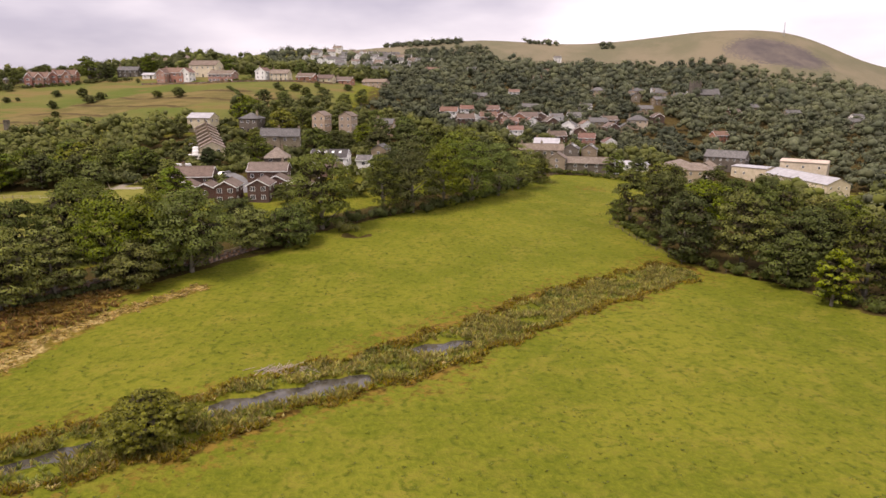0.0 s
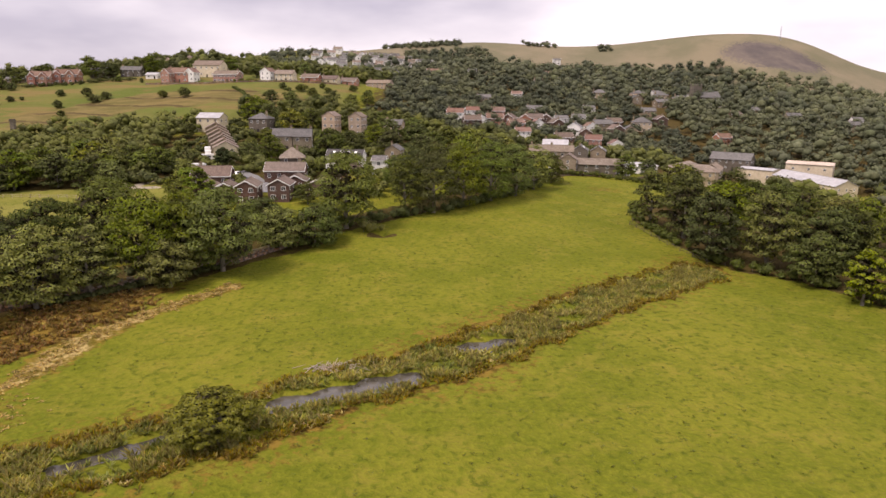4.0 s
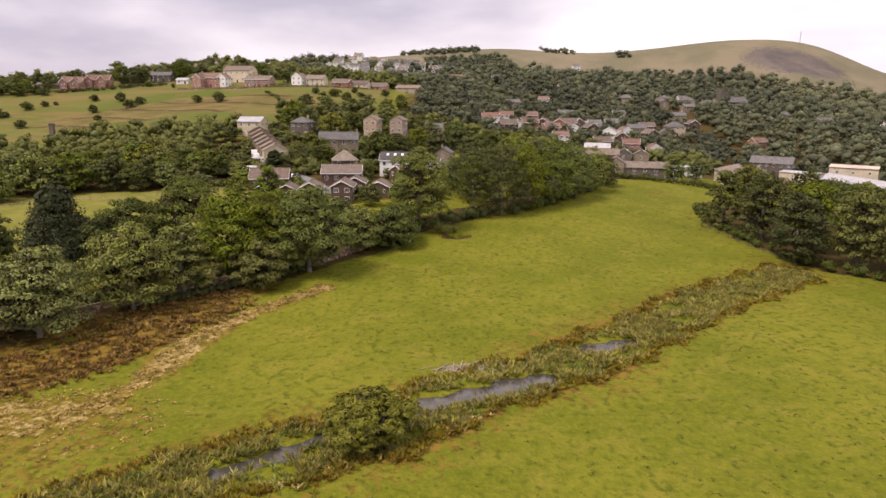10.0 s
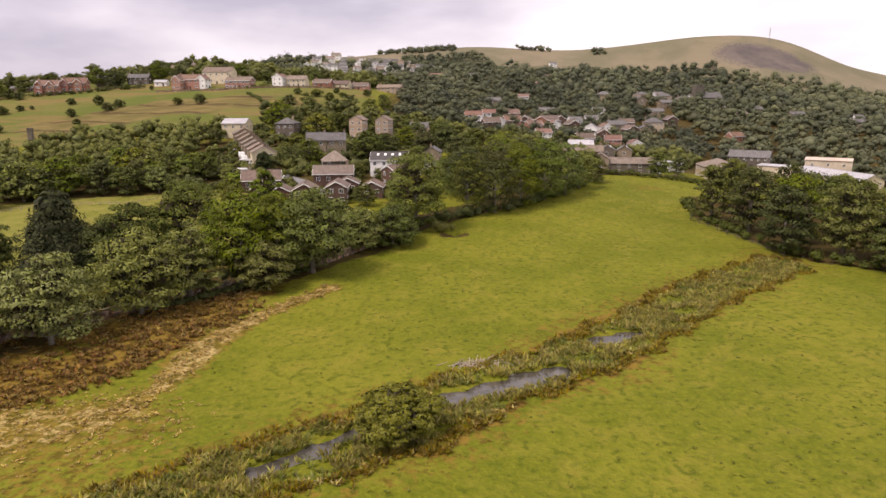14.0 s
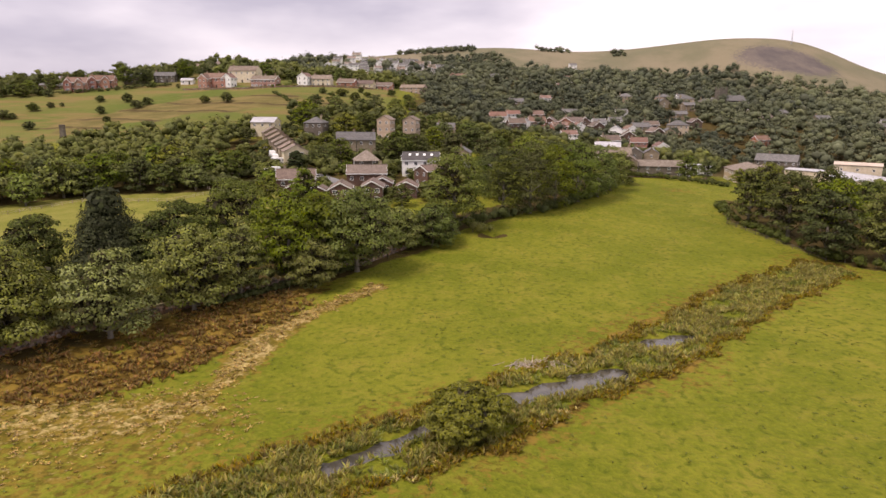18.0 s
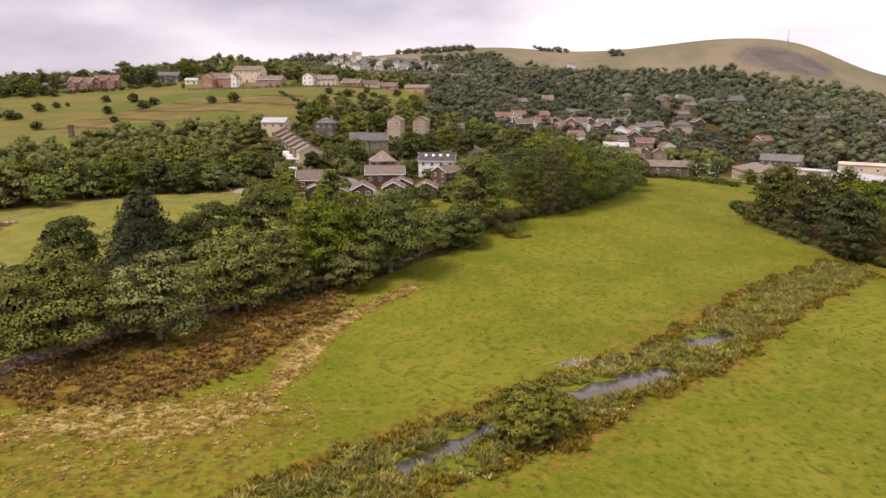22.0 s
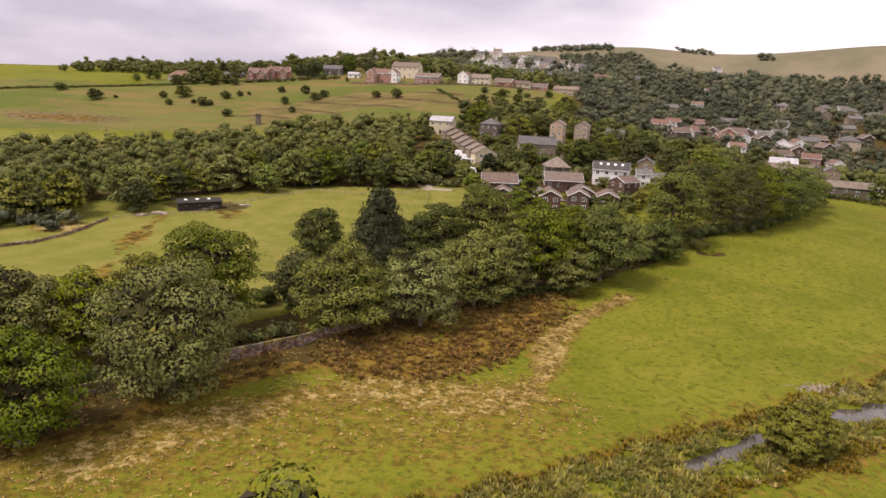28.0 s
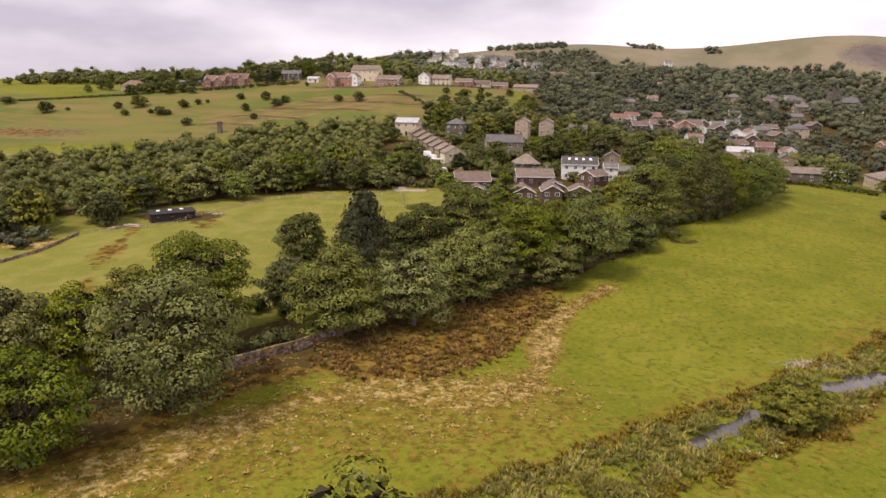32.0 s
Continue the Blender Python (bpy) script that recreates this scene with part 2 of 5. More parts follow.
def coursed(name, a, b, mortar, width, height, scale=1.0, vary=0.1):
    """Coursed stone, brick or slate, laid by the object's own coordinates."""
    n = Nodes(name, 0.88, 0.25)
    tc = n.t.nodes.new("ShaderNodeTexCoord")
    mp = n.t.nodes.new("ShaderNodeMapping")
    mp.inputs["Rotation"].default_value = (radians(90), 0, 0)
    n.t.links.new(tc.outputs["Object"], mp.inputs["Vector"])
    br = n.t.nodes.new("ShaderNodeTexBrick")
    n.t.links.new(mp.outputs["Vector"], br.inputs["Vector"])
    for k, v in (("Scale", scale), ("Brick Width", width), ("Row Height", height), ("Mortar Size", 0.012)):
        br.inputs[k].default_value = v
    n.put(br.inputs["Color1"], a)
    n.put(br.inputs["Color2"], b)
    n.put(br.inputs["Mortar"], mortar)
    c = n.mix(n.ramp(n.noise(0.5, 4, 0.6), 0.35, 0.75, 0, 0.45), br.outputs["Color"], tuple(v * 0.5 for v in a))
    return n.done(n.tint(c, n.one(), 0.008, vary, vary))


M = {
    "ground": ground_material(),
    "stone": coursed("gritstone_wall", (0.235, 0.185, 0.120), (0.320, 0.265, 0.180), (0.200, 0.170, 0.125), 0.6, 0.22),
    "honey": coursed("honey_stone_wall", (0.360, 0.275, 0.190), (0.450, 0.355, 0.250), (0.320, 0.265, 0.200), 0.6, 0.22),
    "darkstone": coursed("sooty_stone_wall", (0.105, 0.090, 0.072), (0.165, 0.140, 0.110), (0.110, 0.100, 0.085), 0.6, 0.22),
    "redbrick": coursed("red_brick_wall", (0.300, 0.118, 0.082), (0.390, 0.160, 0.110), (0.300, 0.240, 0.190), 0.23, 0.075),
    "brownbrick": coursed("brown_brick_wall", (0.090, 0.045, 0.032), (0.135, 0.068, 0.048), (0.130, 0.110, 0.095), 0.23, 0.075),
    "render": plain("white_render", (0.70, 0.69, 0.66), (0.82, 0.81, 0.78), 0.8, 0.8, 0.3, 0.1, 0.05),
    "cream": plain("cream_render", (0.50, 0.43, 0.30), (0.62, 0.54, 0.40), 0.8, 0.8, 0.3, 0.1, 0.06),
    "slate": coursed("grey_slate_roof", (0.120, 0.114, 0.110), (0.180, 0.170, 0.162), (0.110, 0.105, 0.100), 0.5, 0.3),
    "darkslate": coursed("dark_slate_roof", (0.062, 0.058, 0.056), (0.100, 0.092, 0.088), (0.045, 0.042, 0.040), 0.5, 0.3),
    "stoneslate": coursed("stone_slate_roof", (0.187, 0.144, 0.113), (0.265, 0.211, 0.168), (0.140, 0.115, 0.095), 0.6, 0.32),
    "browntile": coursed("brown_tile_roof", (0.146, 0.107, 0.087), (0.195, 0.149, 0.123), (0.110, 0.080, 0.065), 0.35, 0.3),
    "redtile": coursed("red_tile_roof", (0.178, 0.109, 0.084), (0.228, 0.145, 0.114), (0.170, 0.080, 0.055), 0.35, 0.3),
    "palesheet": plain("pale_sheet_roof", (0.34, 0.33, 0.34), (0.47, 0.46, 0.47), 0.6, 0.5, 0.4, 0.1, 0.06),
    "pinksheet": plain("weathered_sheet_roof", (0.46, 0.37, 0.29), (0.57, 0.47, 0.38), 0.6, 0.6, 0.3, 0.1, 0.06),
    "white": plain("white_paint", (0.74, 0.74, 0.72), (0.84, 0.84, 0.82), 3.0, 0.45, 0.4, 0.0, 0.04),
    "darkwood": plain("dark_boards", (0.022, 0.018, 0.016), (0.050, 0.042, 0.036), 2.0, 0.8, 0.3, 0.3, 0.1, (1, 1, 6)),
    "grey": plain("grey_tarmac", (0.150, 0.148, 0.150), (0.215, 0.210, 0.205), 1.2, 0.9, 0.2, 0.2, 0.05),
    "copestone": plain("mossy_cope_stone", (0.140, 0.112, 0.052), (0.270, 0.218, 0.118), 1.2, 0.92, 0.2, 0.5, 0.35, None, 0.0, True),
    "wallstone": plain("dry_wall_stone", (0.120, 0.080, 0.060), (0.300, 0.212, 0.156), 1.4, 0.92, 0.2, 0.5, 0.45, None, 0.0, True),
    "deadwood": plain("bleached_dead_wood", (0.280, 0.225, 0.165), (0.420, 0.350, 0.270), 4.0, 0.9, 0.2, 0.4, 0.2),
    "oldwood": plain("old_fence_oak", (0.085, 0.070, 0.052), (0.150, 0.126, 0.098), 4.0, 0.9, 0.2, 0.4, 0.2),
    "steel": plain("galvanised_steel", (0.30, 0.31, 0.32), (0.42, 0.43, 0.44), 4.0, 0.5, 0.5, 0.0, 0.05, None, 0.7),
    "rubber": plain("black_rubber", (0.02, 0.02, 0.02), (0.04, 0.04, 0.04), 6.0, 0.8, 0.3, 0.1, 0.05),
    "paintblue": plain("blue_car_paint", (0.05, 0.09, 0.20), (0.07, 0.11, 0.23), 1.0, 0.25, 0.5, 0.0, 0.1),
    "paintred": plain("red_car_paint", (0.32, 0.03, 0.03), (0.36, 0.05, 0.04), 1.0, 0.25, 0.5, 0.0, 0.1),
}


def glass_material():
    n = Nodes("window_glass", 0.08, 0.6)
    return n.done(n.mix(n.one(), (0.018, 0.020, 0.024), (0.050, 0.052, 0.056)))


def water_material():
    n = Nodes("canal_water", 0.06, 0.5)
    n.bump(n.noise(1.6, 3, 0.5), 0.06, 0.05)
    return n.done(n.mix(n.ramp(n.noise(0.5, 4), 0.4, 0.7), (0.050, 0.045, 0.036), (0.090, 0.080, 0.064)))


M["glass"], M["water"] = glass_material(), water_material()


# ---- the lie of the land ----
# Swells of the ground: centre x, y, radius and height in metres.
HILLS = [
    (100, 920, 320, 70.4),
    (-500, 620, 200, 39.2),
    (455, 885, 90, 34.2),
    (400, 320, 200, -6.0),
    (-115, 435, 90, 25.1),
    (500, 1120, 200, 42.8),
    (-160, 750, 90, 30.8),
    (-500, 1120, 200, 57.2),
    (-70, 240, 60, 5.1),
    (-50, 120, 130, -2.5),
    (170, 330, 60, -8.6),
    (-280, 420, 60, 10.7),
    (352, 870, 60, 19.3),
    (65, 885, 90, 18.4),
    (-610, 120, 90, 4.1),
    (-160, 150, 60, 2.9),
    (-190, 570, 60, 8.7),
    (375, 780, 60, 11.1),
    (605, 975, 90, -14.4),
    (-10, 630, 60, 6.8),
    (-375, 965, 130, -15.9),
    (-400, 420, 60, 9.5),
    (-610, 510, 60, 10.0),
    (-10, 180, 60, 2.4),
    (-235, 535, 60, 9.0),
    (195, 300, 55, -6.0),
    # the moor ridge
    (-100, 890, 55, 13.0),
    (-40, 890, 55, 5.5),
    (20, 890, 55, 8.4),
    (80, 890, 55, 3.8),
    (140, 890, 55, 3.4),
    (200, 890, 55, 6.0),
    (260, 890, 55, 11.1),
    (320, 890, 55, 5.0),
    (380, 890, 55, -3.7),
    (440, 890, 55, 9.5),
    (500, 890, 55, 9.9),
    (560, 890, 55, 2.6),
    (620, 890, 55, 19.4),
    (680, 890, 55, 10.5),
    (200, 985, 90, 6.2),
    (300, 985, 90, 5.6),
    (400, 985, 90, 1.8),
    (500, 985, 90, 2.0),
    (600, 985, 90, 4.9),
    (700, 985, 90, 4.9),
]
BELT = [(-96, 18), (-75, 28), (-52, 44), (-40, 52.5), (-27, 60), (-16, 70), (-2, 79), (12, 91), (31, 110), (58, 130)]
PONDS = [((-41.5, 51.5), (-29, 62), 0.9), ((-22, 66.8), (-5.6, 74.8), 1.8), ((3.2, 86.0), (9.0, 88.8), 1.9)]
WALL_LINE = [(-136, 34), (-122, 51), (-110, 65), (-100, 74), (-89, 89), (-76, 100), (-61, 113), (-45, 128), (-32, 146)]
WATER = 0.0


def along(x, y, pts):
    """The distance from (x, y) to a line of points, and how far along it lies (0 to 1)."""
    best, where, n = np.full(np.shape(x), 1e9), np.zeros(np.shape(x)), len(pts) - 1
    for i in range(n):
        (ax, ay), (bx, by) = pts[i], pts[i + 1]
        k = np.clip(((x - ax) * (bx - ax) + (y - ay) * (by - ay)) / ((bx - ax) ** 2 + (by - ay) ** 2), 0, 1)
        d = np.hypot(x - ax - k * (bx - ax), y - ay - k * (by - ay))
        where, best = np.where(d < best, (i + k) / n, where), np.minimum(d, best)
    return best, where


def step(v, lo, hi):
    k = np.clip((v - lo) / (hi - lo), 0, 1)
    return k * k * (3 - 2 * k)


def height(x, y):
    """The ground's height at places (arrays or numbers)."""
    x, y = np.asarray(x, float), np.asarray(y, float)
    z = np.zeros(np.broadcast(x, y).shape)
    for cx, cy, r, h in HILLS:
        z = z + h * np.exp(-((x - cx) ** 2 + (y - cy) ** 2) / (2 * r * r))
    d = np.abs((x + 40) * -0.575 + (y - 54) * 0.818)
    k = np.exp(-((d / 16) ** 2)) / (1 + np.exp((x - 110) / 12)) / (1 + np.exp((-x - 220) / 20))
    z = z * (1 - k) + 0.6 * k
    near = step(-np.hypot(x + 40, y - 100), -260, -200)
    z = z + near * 0.10 * np.sin(x * 0.61 + 1.3 * np.sin(y * 0.23)) * np.sin(y * 0.47 + x * 0.11)
    bed = along(x, y, BELT)[0]
    z = z - 0.30 * step(-bed, -6.5, -3.5)
    for a, b, r in PONDS:
        wob = 0.4 * np.sin(x * 0.9 + y * 0.4) + 0.35 * np.sin(y * 1.7 - x * 0.6)
        z = z - 1.3 * step(r + wob - along(x, y, [a, b])[0], -0.6, 0.9)
    hole = np.hypot((x + 16) / 3.4, (y - 150) / 1.8)
    return z - 1.3 * step(-hole, -1.1, -0.5)


def ground_at(x, y):
    return float(height(x, y))


def mesh_of(name, verts, faces, mat, smooth=False):
    me = bpy.data.meshes.new(name)
    me.from_pydata([tuple(v) for v in verts] if not isinstance(verts, list) else verts, [], faces)
    me.materials.append(mat)
    if smooth:
        me.polygons.foreach_set("use_smooth", [True] * len(me.polygons))
    me.update()
    return me


def grid_mesh(name, xs, ys, zfun, mat):
    """A sheet over the lines xs and ys."""
    gx, gy = np.meshgrid(xs, ys)
    gz = zfun(gx, gy)
    nx, ny = len(xs), len(ys)
    co = np.stack([gx, gy, gz], -1).reshape(-1, 3)
    i = np.arange(nx * ny).reshape(ny, nx)
    quads = np.stack([i[:-1, :-1], i[:-1, 1:], i[1:, 1:], i[1:, :-1]], -1).reshape(-1, 4)
    me = bpy.data.meshes.new(name)
    me.vertices.add(len(co))
    me.vertices.foreach_set("co", co.ravel())
    me.loops.add(quads.size)
    me.loops.foreach_set("vertex_index", quads.ravel().astype(np.int32))
    me.polygons.add(len(quads))
    me.polygons.foreach_set("loop_start", np.arange(0, quads.size, 4, dtype=np.int32))
    me.polygons.foreach_set("use_smooth", np.ones(len(quads), bool))
    me.update(calc_edges=True)
    me.materials.append(mat)
    return me, co


def lines(*stretches):
    """Grid lines: (from, to, spacing) end to end."""
    out = []
    for a, b, s in stretches:
        out += list(np.arange(a, b - s * 0.01, s))
    return np.array(out + [stretches[-1][1]])


STRAW_LINE = [(-42, 113), (-52.5, 99), (-58.5, 87), (-59.5, 74), (-62, 66)]
TUFT_LINE = [(-62, 66), (-72, 63), (-84, 62), (-94, 58), (-104, 47), (-112, 36)]
ROUGH_LINE = [(-62, 63), (-78, 57), (-92, 54), (-104, 42), (-115, 31), (-125, 20)]
RUSH_LINE = [(-88, 73), (-78, 74), (-71, 81), (-67, 92), (-61, 102)]
ROW_LINE = [(-150, 30), (-124, 58), (-100, 86), (-78, 108), (-52, 132), (-34, 152), (-4, 182), (20, 214), (46, 256)]
WOOD_EDGE = [(86, 262), (80, 250), (73, 228), (60, 195), (54, 175), (58, 150), (64, 133), (74, 122.5), (79, 112), (83, 103), (98, 84)]
TRAILS = [[(-166, 143), (-163, 134), (-161, 126), (-156, 109), (-150, 92)], [(-148, 148), (-156, 163)]]
TRACKS = [[(-106, 218), (-98, 205), (-100, 196), (-92, 196)], [(-185, 250), (-172, 232), (-168, 215)]]

ground_mesh, ground_co = grid_mesh(
    "ground",
    lines((-3200, -700, 250), (-700, -232, 9), (-232, 130, 1.5), (130, 700, 9), (700, 3200, 250)),
    lines((-2500, -100, 150), (-100, -20, 8), (-20, 274, 1.5), (274, 1130, 7), (1130, 4000, 150)),
    height,
    M["ground"],
)
ground = tagged(new("ground", ground_mesh), "rolling green sheep pasture, rough rushes and moorland", "ground", kind="structure")


def paint_land():
    """How much of each kind of land, and of painted tree shade, lies at each place."""
    x, y = ground_co[:, 0], ground_co[:, 1]
    wob = 3 * np.sin(x * 0.13 + 2 * np.sin(y * 0.09)) + 2 * np.sin(y * 0.21 - x * 0.05)
    land = {}
    sd, sk = along(x, y, STRAW_LINE)
    rd, rk = along(x, y, ROUGH_LINE)
    land["rough"] = np.maximum(0.95 * step(-sd + 0.3 * wob, -3.4 - 4 * sk * sk, -0.6), 0.56 * step(-rd + wob * 0.8, -20, -5))
    td = along(x, y, TUFT_LINE)[0]
    land["rough"] = np.maximum(land["rough"], 0.80 * step(-td + wob * 0.5, -8.0, -3))
    bd, bk = along(x, y, BELT)
    wall_d = along(x, y, WALL_LINE)[0]
    land["rough"] = np.maximum(land["rough"], 0.6 * step(-wall_d + wob, -18, -10) * step(-x, 50, 62))
    land["pale"] = step(y - np.interp(x, [-150, -124, -100, -78, -52], [30, 58, 86, 108, 132]), 6, 14) * step(-x, 60, 75) * step(-y, -300, -260)
    land["rough"] = np.maximum(land["rough"], 0.5 * step(-np.hypot((x - 60) / 9, (y - 226) / 8), -1.2, -0.4))
    land["rough"] = np.maximum(land["rough"], step(-np.hypot((x + 184) / 9, (y - 126) / 6), -1.3, -0.5))
    land["rush"] = np.maximum(step(-along(x, y, RUSH_LINE)[0] + wob * 0.4, -8.5, -5), 0.62 * step(-bd + wob * 0.3, -7.8, -6.2) * step(bd, 4.0, 5.6))
    # Rush brown beside the wall also paints in the trees' shadow.
    land["rush"] = np.maximum(land["rush"], 0.74 * step(-wall_d + wob * 0.4, -13, -8) * step(-x, 46, 56))
    land["rough"] = np.maximum(land["rough"], 0.42 * step(-bd + wob * 0.5, -15, -8) * step(bd, 5, 7))
    wd = along(x, y, ROW_LINE)[0]
    inside = x - np.interp(y, [p[1] for p in WOOD_EDGE][::-1], [p[0] for p in WOOD_EDGE][::-1])
    right = step(inside, 0, 4) * step(y, 88, 104) * step(-y, -214, -204)
    village = step(y + 0.25 * x, 160, 190) * step(-y, -318, -300) * step(x, -105, -90) * step(-x, 24, 32)
    back = step(y - np.interp(x, [-240, -165, -140, -105, -90], [125, 172, 190, 192, 210]), 0, 6) * step(-y + 0.25 * x, -350, -310) * step(-x, 80, 100)
    town = step(y, 276, 300) * step(x, -60, -30) * step(-y, -720, -640)
    # Also darkens the sunken hollow; along the wall, soil with tree shade painted in.
    land["mud_and_shade"] = np.clip(np.maximum.reduce([step(-wd, -7, -4), 0.78 * step(-wall_d + wob * 0.5, -9.5 + 4 * step(x, -75, -55), -4), 1.3 * step(-np.hypot((x + 16) / 4.4, (y - 150) / 2.4), -1.05, -0.75), 0.9 * step(-np.hypot((x + 160) / 14, (y - 157) / 7), -1.1, -0.7), right, 0.9 * back, 0.85 * town, 0.72 * village]), 0, 1)
    land["tan"] = step(-along(x, y, [(-215, 340), (-192, 358), (-160, 372), (-128, 376), (-98, 372)])[0] + wob, -24, -10)
    land["hill"] = step(y - 0.15 * x, 322, 350) * step(-x, 35, 75) * (1 - 0.75 * step(-x, 318, 345) * step(y + 0.25 * (x + 300), 372, 388))
    land["moor"] = step(y - 0.10 * np.maximum(x, 0), 610, 670) * step(x, -160, -40)
    heath = 1.25 - np.hypot((x - 398 + 0.5 * wob) / 62, (y - 792) / 42)
    patches = 0.7 - np.hypot((x - 345) / 30, (y - 800) / 9)
    edge = 0.9 - np.hypot((x + 330) / 75, (y - 318) / 18)
    land["rush"] = np.maximum(land["rush"], np.clip(edge, 0, 1))
    land["heath"] = np.clip(np.maximum.reduce([1.5 * heath, patches, 1.2 * edge]), 0, 1)
    land["track"] = np.maximum.reduce([step(-along(x, y, p)[0], -2.2, -0.8) for p in TRACKS])
    land["rush"] = np.maximum.reduce([land["rush"]] + [0.62 * step(-along(x, y, p)[0] + 0.4 * wob, -4.2, -0.8) for p in TRAILS])
    for key, v in land.items():
        ground_mesh.attributes.new(key, "FLOAT", "POINT").data.foreach_set("value", v.astype(np.float32))


paint_land()


def ribbon(name, pts, half, z, mat):
    """A flat strip along a line of points."""
    verts, faces = [], []
    for i, (x, y) in enumerate(pts):
        (ax, ay), (bx, by) = pts[max(i - 1, 0)], pts[min(i + 1, len(pts) - 1)]
        n = Vector((ay - by, bx - ax)).normalized() * half
        verts += [(x + n.x, y + n.y, z), (x - n.x, y - n.y, z)]
        if i:
            faces.append((2 * i - 2, 2 * i - 1, 2 * i + 1, 2 * i))
    return mesh_of(name, verts, faces, mat)


water = tagged(new("water", ribbon("water", BELT[2:8], 4.6, WATER, M["water"])), "still grey canal water between reeds", "water", kind="structure")


# ---- things: helpers ----
def thing(name, x, y, z, turn=0.0):
    e = new(name)
    e.matrix_world = pose(x, y, z, 0, 0, turn)
    return e


def part(name, geom, mat, parent, label="", at=None):
    """Links a mesh, or a bmesh, as one part under a thing."""
    if isinstance(geom, bmesh.types.BMesh):
        me = bpy.data.meshes.new(name)
        geom.to_mesh(me)
        geom.free()
        me.materials.append(mat)
    else:
        me = geom
    ob = new(name, me)
    ob.parent = parent
    if at is not None:
        ob.matrix_basis = at
    if label:
        ob["label"] = label
    return ob


def box(bm, x0, x1, y0, y1, z0, z1):
    v = [bm.verts.new(p) for p in ((x0, y0, z0), (x1, y0, z0), (x1, y1, z0), (x0, y1, z0), (x0, y0, z1), (x1, y0, z1), (x1, y1, z1), (x0, y1, z1))]
    for f in ((0, 3, 2, 1), (4, 5, 6, 7), (0, 1, 5, 4), (1, 2, 6, 5), (2, 3, 7, 6), (3, 0, 4, 7)):
        bm.faces.new([v[i] for i in f])
    return v


def boxed(*dims):
    bm = bmesh.new()
    for d in dims:
        box(bm, *d)
    return bm


# ---- trees ----
ICO_V, ICO_F = None, None


def ico():
    global ICO_V, ICO_F
    if ICO_V is None:
        bm = bmesh.new()
        bmesh.ops.create_icosphere(bm, subdivisions=1, radius=1)
        ICO_V = np.array([v.co[:] for v in bm.verts])
        ICO_F = np.array([[v.index for v in f.verts] for f in bm.faces])
        bm.free()
    return ICO_V, ICO_F


def quads_mesh(name, co, tris, mat):
    """A mesh of loose quads (co: n x 4 x 3) and of a closed core (verts, triangles)."""
    cv, cf = tris
    n = len(co)
    verts = np.concatenate([co.reshape(-1, 3), cv]) if len(cv) else co.reshape(-1, 3)
    loops = np.concatenate([np.arange(4 * n), (cf + 4 * n).ravel()]) if len(cv) else np.arange(4 * n)
    starts = np.concatenate([np.arange(0, 4 * n, 4), 4 * n + np.arange(0, 3 * len(cf), 3)]) if len(cv) else np.arange(0, 4 * n, 4)
    me = bpy.data.meshes.new(name)
    me.vertices.add(len(verts))
    me.vertices.foreach_set("co", verts.ravel().astype(np.float32))
    me.loops.add(len(loops))
    me.loops.foreach_set("vertex_index", loops.astype(np.int32))
    me.polygons.add(len(starts))
    me.polygons.foreach_set("loop_start", starts.astype(np.int32))
    me.update(calc_edges=True)
    me.materials.append(mat)
    return me


def leaves_on(rng, centres, radii, count, size, flat=0.68, droop=0.3, wild=0.2):
    """Leaf sprays over the upper and outer sides of clumps."""
    pick = rng.choice(len(centres), count, p=radii**2 / (radii**2).sum())
    d = rng.normal(size=(count, 3))
    d[:, 2] = np.abs(d[:, 2]) * 1.1 - 0.24
    d /= np.linalg.norm(d, axis=1)[:, None]
    c = centres[pick] + (d * rng.uniform(0.8, 1.08, count)[:, None] + rng.normal(size=(count, 3)) * 0.07) * radii[pick][:, None] * (1, 1, flat)
    nrm = d + (0, 0, 0.25) + rng.normal(size=(count, 3)) * wild
    nrm /= np.linalg.norm(nrm, axis=1)[:, None]
    a = np.cross(nrm, rng.normal(size=(count, 3)))
    a /= np.linalg.norm(a, axis=1)[:, None]
    b = np.cross(nrm, a)
    s = size * rng.uniform(0.55, 1.3, count)[:, None]
    dn = nrm * s * droop
    return np.stack([c - a * s * 0.62 - dn, c - b * s * 0.42, c + a * s * 0.62 - dn, c + b * s * 0.42], 1)


def spread_out(rng, n):
    """Directions that keep clear of one another."""
    pool = rng.normal(size=(n * 5, 3))
    pool /= np.linalg.norm(pool, axis=1)[:, None]
    chosen, gap = [pool[0]], np.full(len(pool), 9.0)
    while len(chosen) < n:
        gap = np.minimum(gap, ((pool - chosen[-1]) ** 2).sum(1))
        chosen.append(pool[np.argmax(gap)])
    return np.array(chosen)


